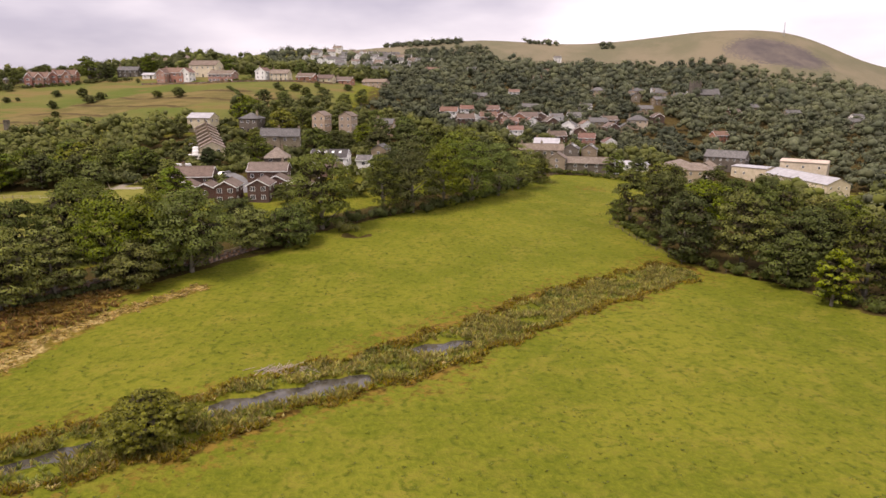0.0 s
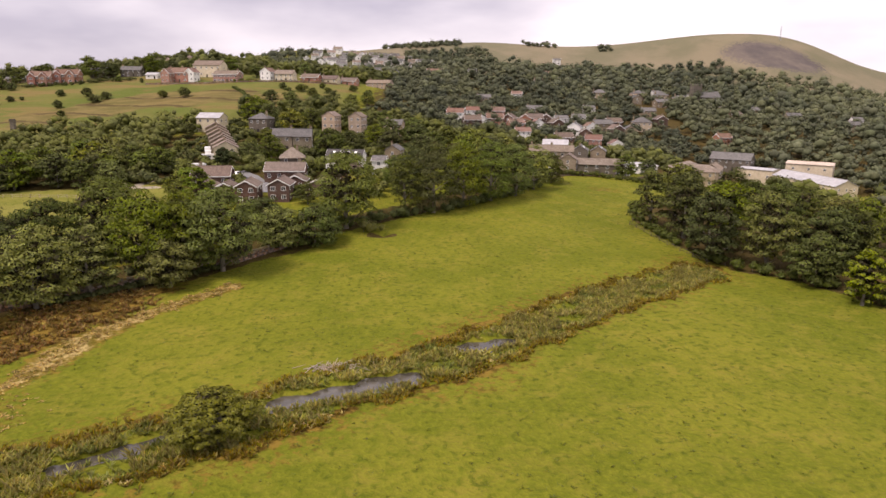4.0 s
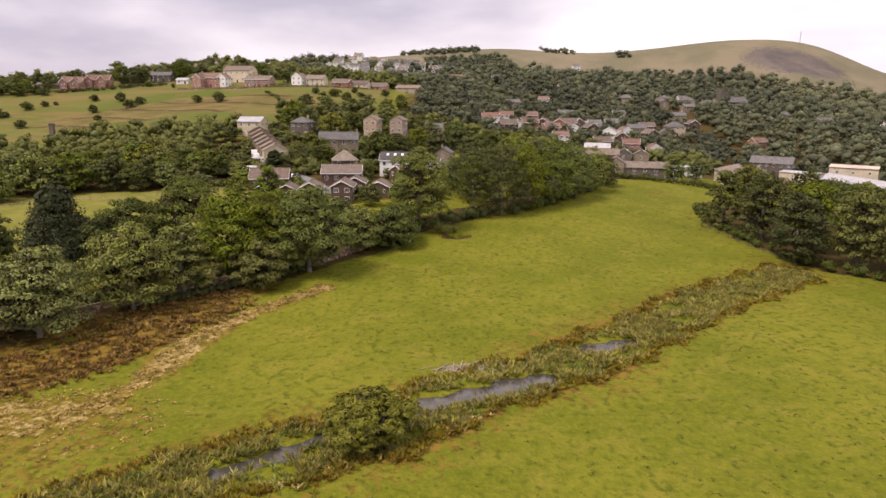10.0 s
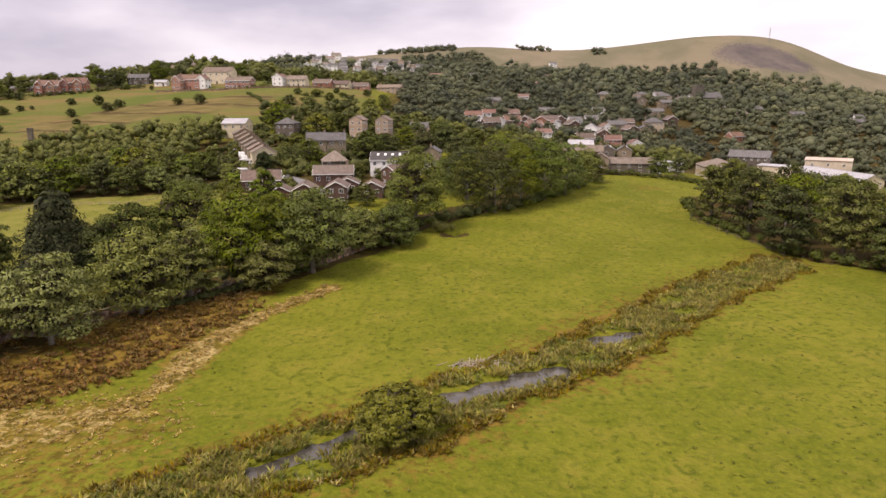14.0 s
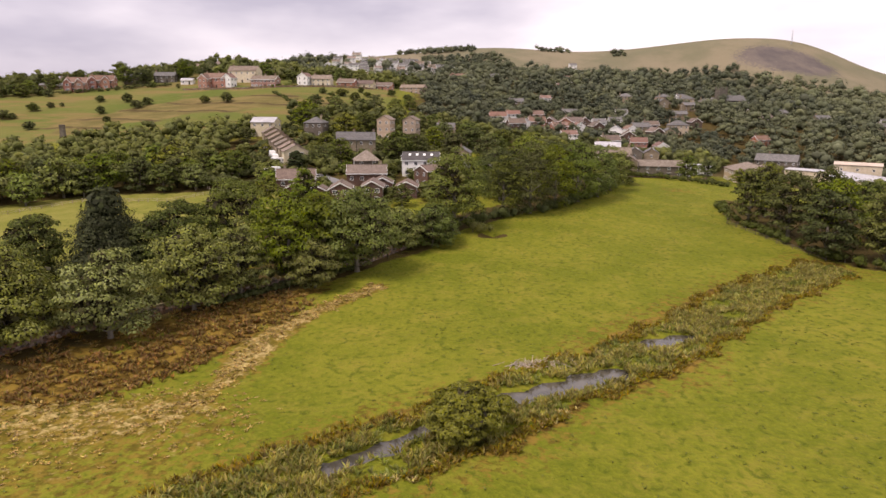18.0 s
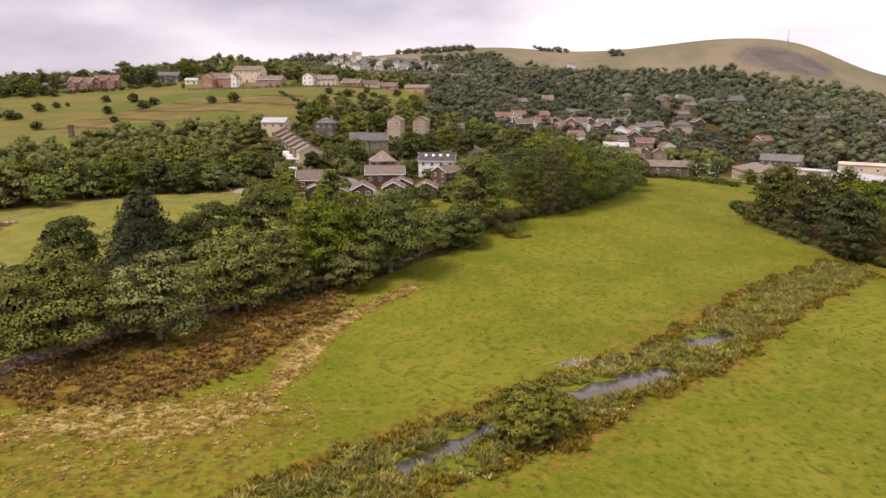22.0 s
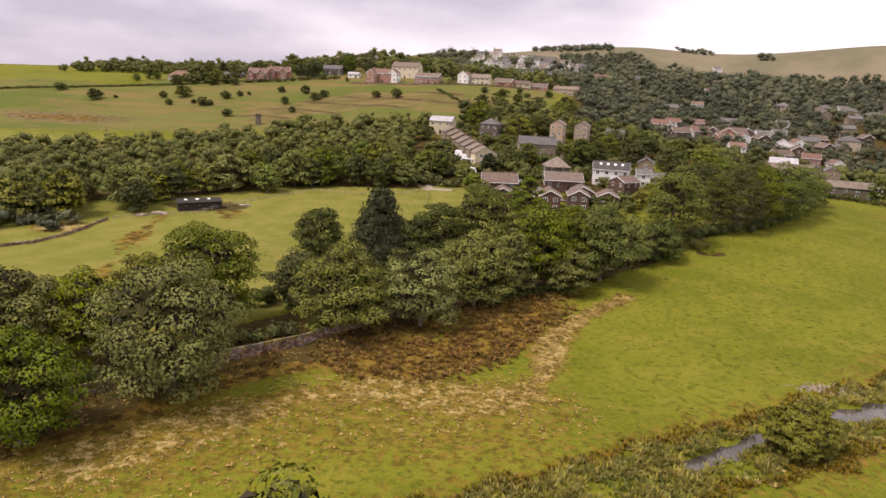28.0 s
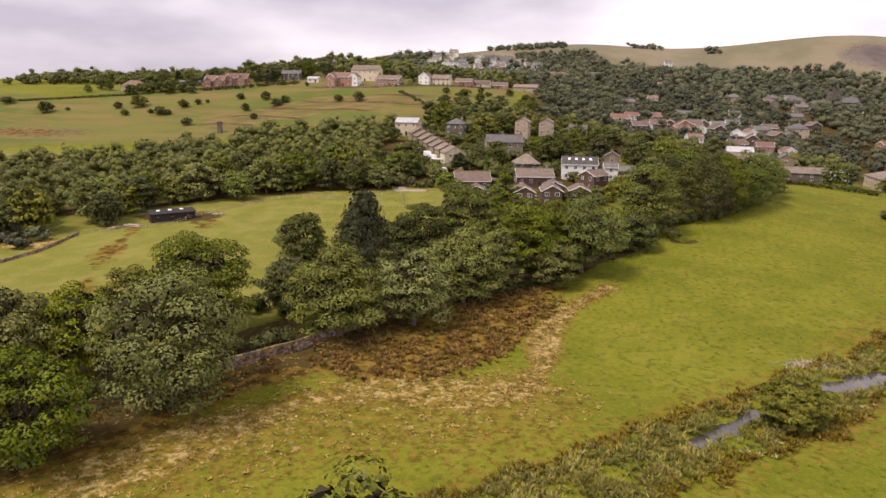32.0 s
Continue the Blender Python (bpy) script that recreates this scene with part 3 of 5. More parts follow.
def crown_clumps(rng, high, wide, low, n, form):
    """Centres and radii of the leafy clumps of a crown from height low to high."""
    mid, half = (high + low) / 2, (high - low) / 2
    d = rng.normal(size=(n, 3))
    d /= np.linalg.norm(d, axis=1)[:, None]
    reach = rng.uniform(0.4, 1.0, n) ** 0.55
    if n >= 24:
        d = spread_out(rng, n)
        reach = rng.uniform(0.32, 1.06, n) ** 0.42
    c = d * reach[:, None]
    if form == "cone":
        k = rng.uniform(0, 1, n) ** 1.3
        turn = rng.uniform(0, 2 * np.pi, n)
        r = (1 - k) * 0.8 * rng.uniform(0.6, 1, n)
        c = np.stack([r * np.cos(turn), r * np.sin(turn), 2 * k - 1], 1)
        rad = wide * (0.07 + 0.13 * (1 - k)) * rng.uniform(0.8, 1.2, n)
    else:
        rad = wide * (0.135 if n < 24 else 0.98 / n**0.5) * rng.uniform(0.7, 1.4, n)
        if form == "dome":
            c[:, 2] = np.where(c[:, 2] < 0, c[:, 2] * 0.95, c[:, 2])
            swell = 1.1 - 0.32 * np.clip(c[:, 2], 0, 1)
            c[:, :2] *= (swell * (1 - 0.8 * np.clip(-c[:, 2], 0, 1) ** 2) ** -0.3)[:, None]
    lean = rng.normal(size=2) * 0.04
    c[:, 0] += lean[0] * c[:, 2]
    c[:, 1] += lean[1] * c[:, 2]
    lop = 1 + 0.16 * np.sin(np.arctan2(c[:, 1], c[:, 0]) * 2 + rng.uniform(0, 6)) + 0.1 * np.sin(np.arctan2(c[:, 1], c[:, 0]) * 3 + rng.uniform(0, 6))
    c[:, :2] *= lop[:, None]
    out = np.stack([c[:, 0] * wide * 0.43, c[:, 1] * wide * 0.43, mid + c[:, 2] * (half - wide * 0.07)], 1)
    return out, rad


def cores(centres, radii, k=0.8, flat=0.68):
    v, f = ico()
    rough = np.random.default_rng(len(centres)).uniform(0.72, 1.12, (len(centres), len(v), 1))
    cv = (centres[:, None] + v[None] * rough * (radii * k)[:, None, None] * (1, 1, flat)).reshape(-1, 3)
    cf = (f[None] + (np.arange(len(centres)) * len(v))[:, None, None]).reshape(-1, 3)
    return cv, cf


def crown_mesh(seed, high, wide, low, leaf, count, mat, clumps=42, form="dome"):
    rng = np.random.default_rng(seed)
    c, r = crown_clumps(rng, high, wide, low, clumps, form)
    mid = (high + low) / 2
    inner, _ = crown_clumps(rng, high * 0.9, wide * 0.6, low + (high - low) * 0.12, 16, form)
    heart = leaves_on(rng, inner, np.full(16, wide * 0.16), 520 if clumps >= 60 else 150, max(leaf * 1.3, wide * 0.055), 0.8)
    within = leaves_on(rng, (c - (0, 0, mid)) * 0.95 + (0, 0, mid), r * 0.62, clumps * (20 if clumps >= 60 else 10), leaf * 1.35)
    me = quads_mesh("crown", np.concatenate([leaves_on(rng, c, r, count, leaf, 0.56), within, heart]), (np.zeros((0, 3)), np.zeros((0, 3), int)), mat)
    # The heart and half the inner leaves carry the painted crown shade.
    me.materials.append(TWIG_SHADE)
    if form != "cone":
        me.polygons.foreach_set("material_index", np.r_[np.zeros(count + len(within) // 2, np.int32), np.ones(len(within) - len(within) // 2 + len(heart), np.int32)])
    return me


def limb(verts, faces, a, b, ra, rb, sides=6):
    a, b = Vector(a), Vector(b)
    q = (b - a).to_track_quat("Z", "Y")
    i = len(verts)
    for p, r in ((a, ra), (b, rb)):
        for k in range(sides):
            t = 2 * math.pi * k / sides
            verts.append(tuple(p + q @ Vector((r * math.cos(t), r * math.sin(t), 0))))
    for k in range(sides):
        faces.append((i + k, i + (k + 1) % sides, i + sides + (k + 1) % sides, i + sides + k))


def trunk_mesh(seed, high, wide, low, thick=None):
    rng = random.Random(seed)
    th = thick or 0.028 * high
    verts, faces = [], []
    top = (rng.uniform(-0.3, 0.3), rng.uniform(-0.3, 0.3), low + 0.45 * (high - low))
    limb(verts, faces, (0, 0, -0.5), (0, 0, 0.35), th * 1.5, th, 8)
    limb(verts, faces, (0, 0, 0.35), top, th, th * 0.5, 8)
    for k in range(6):
        t = 2 * math.pi * (k + rng.random() * 0.6) / 6
        z0 = max(0.8, low * 0.8) + (k % 3) * (high - low) * 0.12
        start = (top[0] * z0 / top[2], top[1] * z0 / top[2], z0)
        reach = wide * rng.uniform(0.22, 0.34)
        limb(verts, faces, start, (reach * math.cos(t), reach * math.sin(t), z0 + reach * rng.uniform(0.5, 1.0)), th * 0.38, th * 0.1, 5)
    return mesh_of("trunk", verts, faces, BARK, True)


def tree(x, y, high, wide, kind, seed, label, low=None, leaf=0.5, count=4200, clumps=44, form="dome", name="tree", category="tree", group="", z=None):
    low = high * 0.16 if low is None else low
    e = thing(name, x, y, ground_at(x, y) if z is None else z, seed * 47 % 360)
    part("trunk", trunk_mesh(seed, high, wide, low), BARK, e)
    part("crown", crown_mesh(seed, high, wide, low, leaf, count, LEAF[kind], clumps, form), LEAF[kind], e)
    return tagged(e, label, category, group)


# ---- the row of trees along the stone wall ----
# x, y, height, width, kind, crown foot, form, label
ROW = [
    (-122, 39, 15.5, 13, "chestnut", 1.0, "dome", "broad sycamore in full leaf by the stone wall"),
    (-111, 54, 20.5, 17.5, "sycamore", 0.8, "dome", "tall layered sycamore overhanging the stone wall"),
    (-117, 75, 20.5, 15.5, "chestnut", 1.5, "dome", "dark horse chestnut with heavy leaf clusters"),
    (-130, 63, 14.5, 11, "lime", 1.0, "dome", "yellow-green young lime tree behind the wall"),
    (-139, 59, 15, 12, "olive", 1.0, "dome", "mixed olive-green hedgerow tree"),
    (-131, 80, 12, 9, "olive", 0.8, "dome", "small olive-green tree behind the wall"),
    (-95, 83, 15.5, 16, "olive", 0.8, "dome", "spreading olive-leaved tree over the wall"),
    (-82, 87.5, 15, 13, "pale", 0.8, "dome", "airy pale-leaved tree at the rushes' edge"),
    (-73.5, 100.5, 15.5, 14, "pale", 0.8, "dome", "rounded grey-green sycamore at the field edge"),
    (-67, 106.5, 15.5, 9, "sycamore", 0.8, "dome", "grey-green sycamore beside its neighbour"),
    (-97.5, 121, 19, 20, "conifer", 0.4, "cone", "dark tapering conifer behind the row"),
    (-111.5, 119, 13, 11, "dark", 0.5, "dome", "dark rounded holly behind the row"),
    (-89, 122, 12, 9, "dark", 0.8, "dome", "dark small tree beside the conifer"),
    (-84, 124, 15, 12.5, "dark", 0.8, "dome", "dark broadleaf tree behind the row"),
    (-75, 131, 18.5, 15, "chestnut", 0.8, "dome", "large dark green tree behind the row"),
    (-64, 158, 15.5, 8, "lime", 1.0, "dome", "bright green young maple behind the row"),
    (-60, 117, 19, 13.5, "chestnut", 0.8, "dome", "broad hedgerow oak in full leaf"),
    (-47, 122, 18.5, 15.5, "chestnut", 0.8, "dome", "broad dense oak in the tree row"),
    (-54, 121, 18.5, 13, "chestnut", 0.8, "dome", "broad hedgerow oak between its neighbours"),
    (-54, 112, 10, 9, "olive", 0.4, "dome", "low oak boughs with yellowing leaf tips"),
    (-39, 137, 11.5, 10.5, "sycamore", 0.5, "dome", "oak with yellowing leaf tips"),
    (-31, 141, 10.5, 11, "chestnut", 0.3, "dome", "low dense tree reaching the grass"),
    (-25.5, 155, 22.5, 15.5, "lime", 1.5, "dome", "tall bright green lime in the row"),
    (-11, 170, 18.5, 8.5, "dark", 3.0, "dome", "slim dark tree with a pale bare trunk"),
    (-3, 174, 20.5, 12.5, "dark", 0.8, "dome", "tall dark dense tree in the row"),
    (6, 183, 19.5, 12, "chestnut", 0.8, "dome", "tall deep green tree in the row"),
    (15, 193, 20, 12.5, "chestnut", 0.8, "dome", "broad deep green tree in the row"),
    (24, 203, 18.5, 12, "chestnut", 0.8, "dome", "deep green tree near the field's end"),
    (32, 217, 16, 11, "sycamore", 0.8, "dome", "rounded tree near the field's end"),
    (41, 233, 12, 9.5, "dark", 0.5, "dome", "dark rounded tree at the field's end"),
    (-46, 150, 10, 10, "dark", 0.8, "dome", "dark tree between the row and the houses"),
    (-10, 190, 17, 12, "dark", 0.8, "dome", "dark green tree behind the row"),
    (5, 206, 16, 12, "chestnut", 0.8, "dome", "deep green tree behind the row"),
    (18, 226, 15, 12, "dark", 0.8, "dome", "dark tree behind the row"),
    (-62, 138, 12, 11, "dark", 0.8, "dome", "dark tree in the belt behind the row"),
    (-88, 100, 11, 9, "dark", 0.4, "dome", "dark understorey tree behind the wall"),
    (-106, 90, 12, 10, "dark", 0.4, "dome", "dark understorey tree in the belt"),
    (-77.0, 6.5, 23.9, 13, "bush", 1.5, "dome", "tall pale-leaved tree in the pasture"),
    (-143, 44, 15, 13, "sycamore", 0.5, "dome", "broad sycamore at the wall's far end"),
    (-150, 66, 12, 11, "dark", 0.5, "dome", "dark hedgerow tree behind the wall"),
]
for i, (x, y, h, w, kind, low, form, label) in enumerate(ROW):
    w = w * 1.14
    tree(x, y, h, w, kind, 100 + i, label, low - (1.4 if y < 130 else 1.9), 0.36, int((36 if y < 150 else 32) * w * w) + 1200, (120 if form == "cone" else 60) if y < 160 else 52, form, group="trees along the wall")

# ---- the wood at the right of the field ----
WOOD = [
    (58, 168, 17, 11, "chestnut"), (64, 158, 19.5, 13, "dark"), (63, 139, 17.5, 13, "dark"), (72, 150, 19.5, 12, "chestnut"),
    (75, 135, 18.5, 13, "olive"), (78.5, 121, 11.5, 12, "dark"), (87, 133, 14.5, 13, "dark"), (80, 107.5, 11.5, 6.8, "lime"), (88, 110.5, 18.5, 11, "dark"),
    (88, 157, 16.5, 13, "chestnut"), (70, 182, 17, 12, "olive"), (82, 173, 18, 13, "dark"), (78, 198, 15, 12, "chestnut"), (98, 142, 14.5, 13, "dark"),
    (103, 126, 14.5, 13, "dark"), (86, 215, 12, 11, "dark"), (95, 188, 13, 13, "chestnut"), (100, 168, 14.5, 13, "dark"), (108, 152, 13.5, 13, "chestnut"),
    (104, 104, 18, 12, "dark"), (118, 138, 13, 13, "dark"), (117, 116, 18, 13, "dark"), (114, 172, 11, 12, "olive"), (110, 196, 11, 11, "dark"), (118, 98, 17, 13, "dark"),
    (132, 150, 11, 13, "dark"), (136, 126, 16, 13, "dark"),
]
TONE = {"sycamore": "grey-green", "chestnut": "deep green", "dark": "dark", "olive": "olive-green", "lime": "bright green", "hedge": "mid-green", "conifer": "blackish green", "bush": "pale green"}
for i, (x, y, h, w, kind) in enumerate(WOOD):
    label = "young light green tree at the wood's edge" if kind == "lime" else "dense %s broadleaf tree in the field-side wood" % TONE[kind]
    tree(x, y, h, w, kind, 300 + i, label, -0.2, 0.42, int((28 if y < 160 else 14) * w * w) + 1000, 60, group="trees of the wood")

# ---- the round bush by the canal ----
tree(-27.4, 57.6, 7.0, 9.6, "willow", 77, "round grey-green willow bush at the canal's edge", -0.3, 0.2, 24000, 190, "dome", "bush", "bush")


# ---- houses ----
FOOT = []  # x, y, radius of each building, kept clear of trees


def window_mesh():
    return boxed((-0.58, 0.58, -0.05, 0.03, 0, 0.09), (-0.58, 0.58, -0.05, 0.03, 1.21, 1.3), (-0.58, -0.49, -0.05, 0.03, 0.09, 1.21), (0.49, 0.58, -0.05, 0.03, 0.09, 1.21), (-0.04, 0.04, -0.05, 0.03, 0.09, 1.21))


def keep(name, bm, mat):
    me = bpy.data.meshes.new(name)
    bm.to_mesh(me)
    bm.free()
    me.materials.append(mat)
    return me


WINDOW = keep("window", window_mesh(), M["white"])
PANE = keep("pane", boxed((-0.5, 0.5, -0.02, 0.02, 0.08, 1.22)), M["glass"])
DOOR = keep("door", boxed((-0.5, 0.5, -0.05, 0.03, 0, 2.05)), M["darkwood"])
CHIMNEY = keep("chimney", boxed((-0.45, 0.45, -0.35, 0.35, -1.4, 1.2), (-0.52, 0.52, -0.42, 0.42, 1.2, 1.34)), M["stone"])
POT = keep("pot", boxed((-0.12, 0.12, -0.12, 0.12, 0, 0.5), (-0.15, 0.15, -0.15, 0.15, 0.42, 0.5)), M["redtile"])
ROOFLIGHT = keep("roof_light", boxed((-0.45, 0.45, -0.6, 0.6, 0, 0.08)), M["white"])


def wall_mesh(w, d, eaves, rise, hip):
    bm = bmesh.new()
    x, y = w / 2, d / 2
    base = [bm.verts.new((a, b, -1.5)) for a, b in ((-x, -y), (x, -y), (x, y), (-x, y))]
    top = [bm.verts.new((a, b, eaves)) for a, b in ((-x, -y), (x, -y), (x, y), (-x, y))]
    bm.faces.new((base[0], base[1], top[1], top[0]))
    bm.faces.new((base[2], base[3], top[3], top[2]))
    if hip:
        bm.faces.new((base[1], base[2], top[2], top[1]))
        bm.faces.new((base[3], base[0], top[0], top[3]))
        bm.faces.new(top)
    else:
        l, r = bm.verts.new((-x, 0, eaves + rise)), bm.verts.new((x, 0, eaves + rise))
        bm.faces.new((base[1], base[2], top[2], r, top[1]))
        bm.faces.new((base[3], base[0], top[0], l, top[3]))
    bm.faces.new(base[::-1])
    return bm


def roof_mesh(w, d, eaves, rise, hip, over=0.4, thick=0.16):
    bm = bmesh.new()
    x, y = w / 2 + over * 0.6, d / 2 + over
    drop = rise * over / (d / 2)
    zl, zt = eaves - drop, eaves + rise
    if hip:
        k = max(x - y, 0.3)
        low = [bm.verts.new((a, b, zl + 0.02)) for a, b in ((-x, -y), (x, -y), (x, y), (-x, y))]
        edge = [bm.verts.new((a, b, zl + thick)) for a, b in ((-x, -y), (x, -y), (x, y), (-x, y))]
        l, r = bm.verts.new((-k, 0, zt + thick)), bm.verts.new((k, 0, zt + thick))
        bm.faces.new((edge[0], edge[1], r, l))
        bm.faces.new((edge[2], edge[3], l, r))
        bm.faces.new((edge[1], edge[2], r))
        bm.faces.new((edge[3], edge[0], l))
        for i in range(4):
            bm.faces.new((low[i], low[(i + 1) % 4], edge[(i + 1) % 4], edge[i]))
        bm.faces.new(low[::-1])
        return bm
    prof = [(-y, zl), (0, zt), (y, zl), (y, zl + thick), (0, zt + thick), (-y, zl + thick)]
    a = [bm.verts.new((-x, b, z + 0.004)) for b, z in prof]
    c = [bm.verts.new((x, b, z + 0.004)) for b, z in prof]
    for i in range(6):
        j = (i + 1) % 6
        bm.faces.new((a[i], a[j], c[j], c[i]))
    for ring in (a[::-1], c):
        bm.faces.new((ring[0], ring[1], ring[4], ring[5]))
        bm.faces.new((ring[1], ring[2], ring[3], ring[4]))
    return bm


def barge_boards(e, w, d, eaves, rise, over=0.4):
    """White boards along both gable edges and both eaves."""
    x, y = w / 2 + over * 0.6, d / 2 + over
    zl, zt = eaves - rise * over / (d / 2), eaves + rise
    for s in (-1, 1):
        bm = bmesh.new()
        rim = [(-y, zl - 0.14), (-y, zl + 0.15), (0, zt + 0.15), (y, zl + 0.15), (y, zl - 0.14), (0, zt - 0.2)]
        a = [bm.verts.new((s * (x + 0.004), p, z)) for p, z in rim]
        c = [bm.verts.new((s * (x + 0.06), p, z)) for p, z in rim]
        for ring in (a, c[::-1]):
            bm.faces.new([ring[i] for i in ((0, 1, 2, 5) if ring is a else (5, 4, 3, 0))])
            bm.faces.new([ring[i] for i in ((2, 3, 4, 5) if ring is a else (3, 2, 1, 0))])
        for i in range(6):
            bm.faces.new((a[i], a[(i + 1) % 6], c[(i + 1) % 6], c[i]))
        bmesh.ops.recalc_face_normals(bm, faces=bm.faces)
        part("bargeboard", bm, M["white"], e)
        part("fascia", boxed((-x, x, s * (y + 0.03) - 0.025, s * (y + 0.03) + 0.025, zl - 0.12, zl + 0.1)), M["white"], e)


def add_window(parent, m, sx=1.0, sz=1.0):
    o = part("window", WINDOW, M["white"], parent, "", m @ Matrix.Diagonal((sx, 1, sz, 1)))
    part("pane", PANE, M["glass"], o)


def house(x, y, turn, w, d, eaves, rise, wall, roof, label, cols=3, storeys=2, hip=False, chimneys=(-0.4,), ends=1, lights=0, name="house", group="", z=None, door=True, wide=1.0, category="house", ridge=None):
    if z is None:
        z = min(ground_at(x + a, y + b) for a in (-w / 3, w / 3) for b in (-w / 3, w / 3)) + 0.2
    e = thing(name, x, y, z, turn)
    FOOT.append((x, y, max(w, d) * 0.55))
    part("wall", wall_mesh(w, d, eaves, rise, hip), M[wall], e)
    part("roof", roof_mesh(w, d, eaves, rise, hip), M[roof], e)
    if not hip:
        part("ridge", boxed((-w / 2 - 0.2, w / 2 + 0.2, -0.14, 0.14, eaves + rise + 0.1, eaves + rise + 0.26)), M[roof], e)
    if not hip and wall in ("brownbrick", "redbrick", "render"):
        barge_boards(e, w, d, eaves, rise)
    per = eaves / storeys
    for s in range(storeys):
        zz = s * per + (per - 1.3) * 0.62
        for c in range(cols):
            cx = (c + 0.5) / cols * w - w / 2
            if door and s == 0 and c == cols // 2:
                part("door", DOOR, M["darkwood"], e, "", pose(cx, -d / 2 - 0.03, 0.02))
            else:
                add_window(e, pose(cx, -d / 2 - 0.03, zz), wide)
        for k in range(ends):
            cy = (k + 0.5) / ends * d - d / 2
            add_window(e, pose(w / 2 + 0.03, cy, zz, 0, 0, 90), 0.9 * wide)
            add_window(e, pose(-w / 2 - 0.03, cy, zz, 0, 0, -90), 0.9 * wide)
    for f in chimneys:
        o = part("chimney", CHIMNEY, M["stone"], e, "", pose(f * w, 0.25, eaves + rise * (0.9 if not hip else 0.75)))
        for k in (-0.22, 0.22):
            part("pot", POT, M["redtile"], o, "", pose(k, 0, 1.33))
    slope = math.atan2(rise, d / 2)
    for k in range(lights):
        fx = (k + 0.5) / lights * w * 0.8 - w * 0.4
        part("roof_light", ROOFLIGHT, M["white"], e, "", pose(fx, -d * 0.2, eaves + rise * 0.6 + 0.18, math.degrees(slope), 0, 0))
    return tagged(e, label, category, group)


# The village behind the tree row.
for x, y, t in ((-58, 181, 96), (-49, 184, 93)):
    house(x, y, t - 2, 9, 6.2, 4.9, 1.7, "brownbrick", "browntile", "brown-brick gable-fronted estate house with white windows", 2, 2, chimneys=(), ends=2, wide=1.35, group="estate houses")
house(-75, 200, 8, 12, 9, 3.6, 2.6, "brownbrick", "browntile", "long brown-brick estate house with a brown tiled roof", 3, 1, chimneys=(-0.3,), ends=2, group="estate houses")
house(-73, 188, 95, 7, 6, 2.9, 1.5, "brownbrick", "browntile", "low brown-brick house wing with a tiled gable", 2, 1, chimneys=(), ends=1, group="estate houses")
house(-66, 186, 92, 7, 6, 2.9, 1.5, "brownbrick", "browntile", "low brown-brick garage house with a tiled gable", 2, 1, chimneys=(), ends=1, group="estate houses")
house(-53, 208, 4, 13, 9, 3.9, 2.3, "brownbrick", "browntile", "wide brown-brick house with a long dormer", 4, 1, chimneys=(0.35,), ends=2, group="estate houses")
house(-39, 192, 88, 8, 6.5, 3.2, 1.6, "brownbrick", "browntile", "brown-brick gabled house beside the tree row", 2, 1, chimneys=(), ends=2, group="estate houses")
house(-47, 196, 92, 7, 6.5, 3.2, 1.6, "brownbrick", "browntile", "small brown-brick gabled estate house", 2, 1, chimneys=(), ends=2, group="estate houses")
house(-32, 207, 40, 7.5, 7, 5.4, 1.6, "brownbrick", "browntile", "two-storey brown-brick house below the white house", 2, 2, chimneys=(), ends=2, group="estate houses")
house(-35, 224, -4, 13, 8, 6.2, 2.4, "render", "darkslate", "white-rendered house with a dark slate roof and rooflights", 4, 2, chimneys=(), ends=2, lights=4)
house(-23, 226, -4, 5, 6, 5.0, 1.4, "render", "slate", "white-rendered low wing with a slate roof", 1, 2, chimneys=(), ends=1, door=False)
house(-55, 227, 12, 9, 8, 4.6, 3.2, "darkstone", "stoneslate", "stone house with a hipped stone-slate roof", 2, 2, hip=True, chimneys=(0.2,))
for i in range(7):
    k = i / 6
    house(-103 + 19 * k, 288 - 46 * k, 109, 8.2, 9, 5.0, 2.3, "cream" if i == 6 else "stone", "stoneslate", "stone terraced cottage with a stone-slate roof, one of a stepped row", 2, 2, chimneys=(0.45,), ends=2, group="stepped terrace", z=ground_at(-103 + 19 * k, 288 - 46 * k) - 0.2)
house(-110.5, 306, -8, 11.5, 9, 6.6, 2.0, "cream", "palesheet", "pale stone house with a light grey roof", 3, 2, chimneys=(), ends=2)
house(-86, 303, -10, 9, 9, 6.8, 2.4, "darkstone", "slate", "dark stone villa with a hipped slate roof and tall chimney", 3, 2, hip=True, chimneys=(0.28,))
for i in range(2):
    house(-67 + 8 * i, 264 + 1.2 * i, 8, 7.8, 8, 6.2, 2.8, "stone", "slate", "stone semi-detached house with a grey slate roof", 2, 2, chimneys=(0.45,), group="stone terrace")
for x, y in ((-53, 304), (-41, 308)):
    house(x, y, 76, 8, 6.4, 9.6, 1.8, "honey", "stoneslate", "three-storey pinkish stone house with a stone-slate gable roof", 3, 3, chimneys=(), ends=2, group="tall stone houses")
house(-24, 318, -10, 9, 8, 6, 2.2, "honey", "slate", "honey-stone house half hidden by trees", 3, 2)
house(-19, 246, 80, 8, 6, 6.2, 1.8, "stone", "slate", "narrow stone house between trees", 2, 2)
house(-12, 236, 5, 14, 7, 3.0, 1.6, "stone", "slate", "low stone outbuilding with a grey roof", 4, 1)

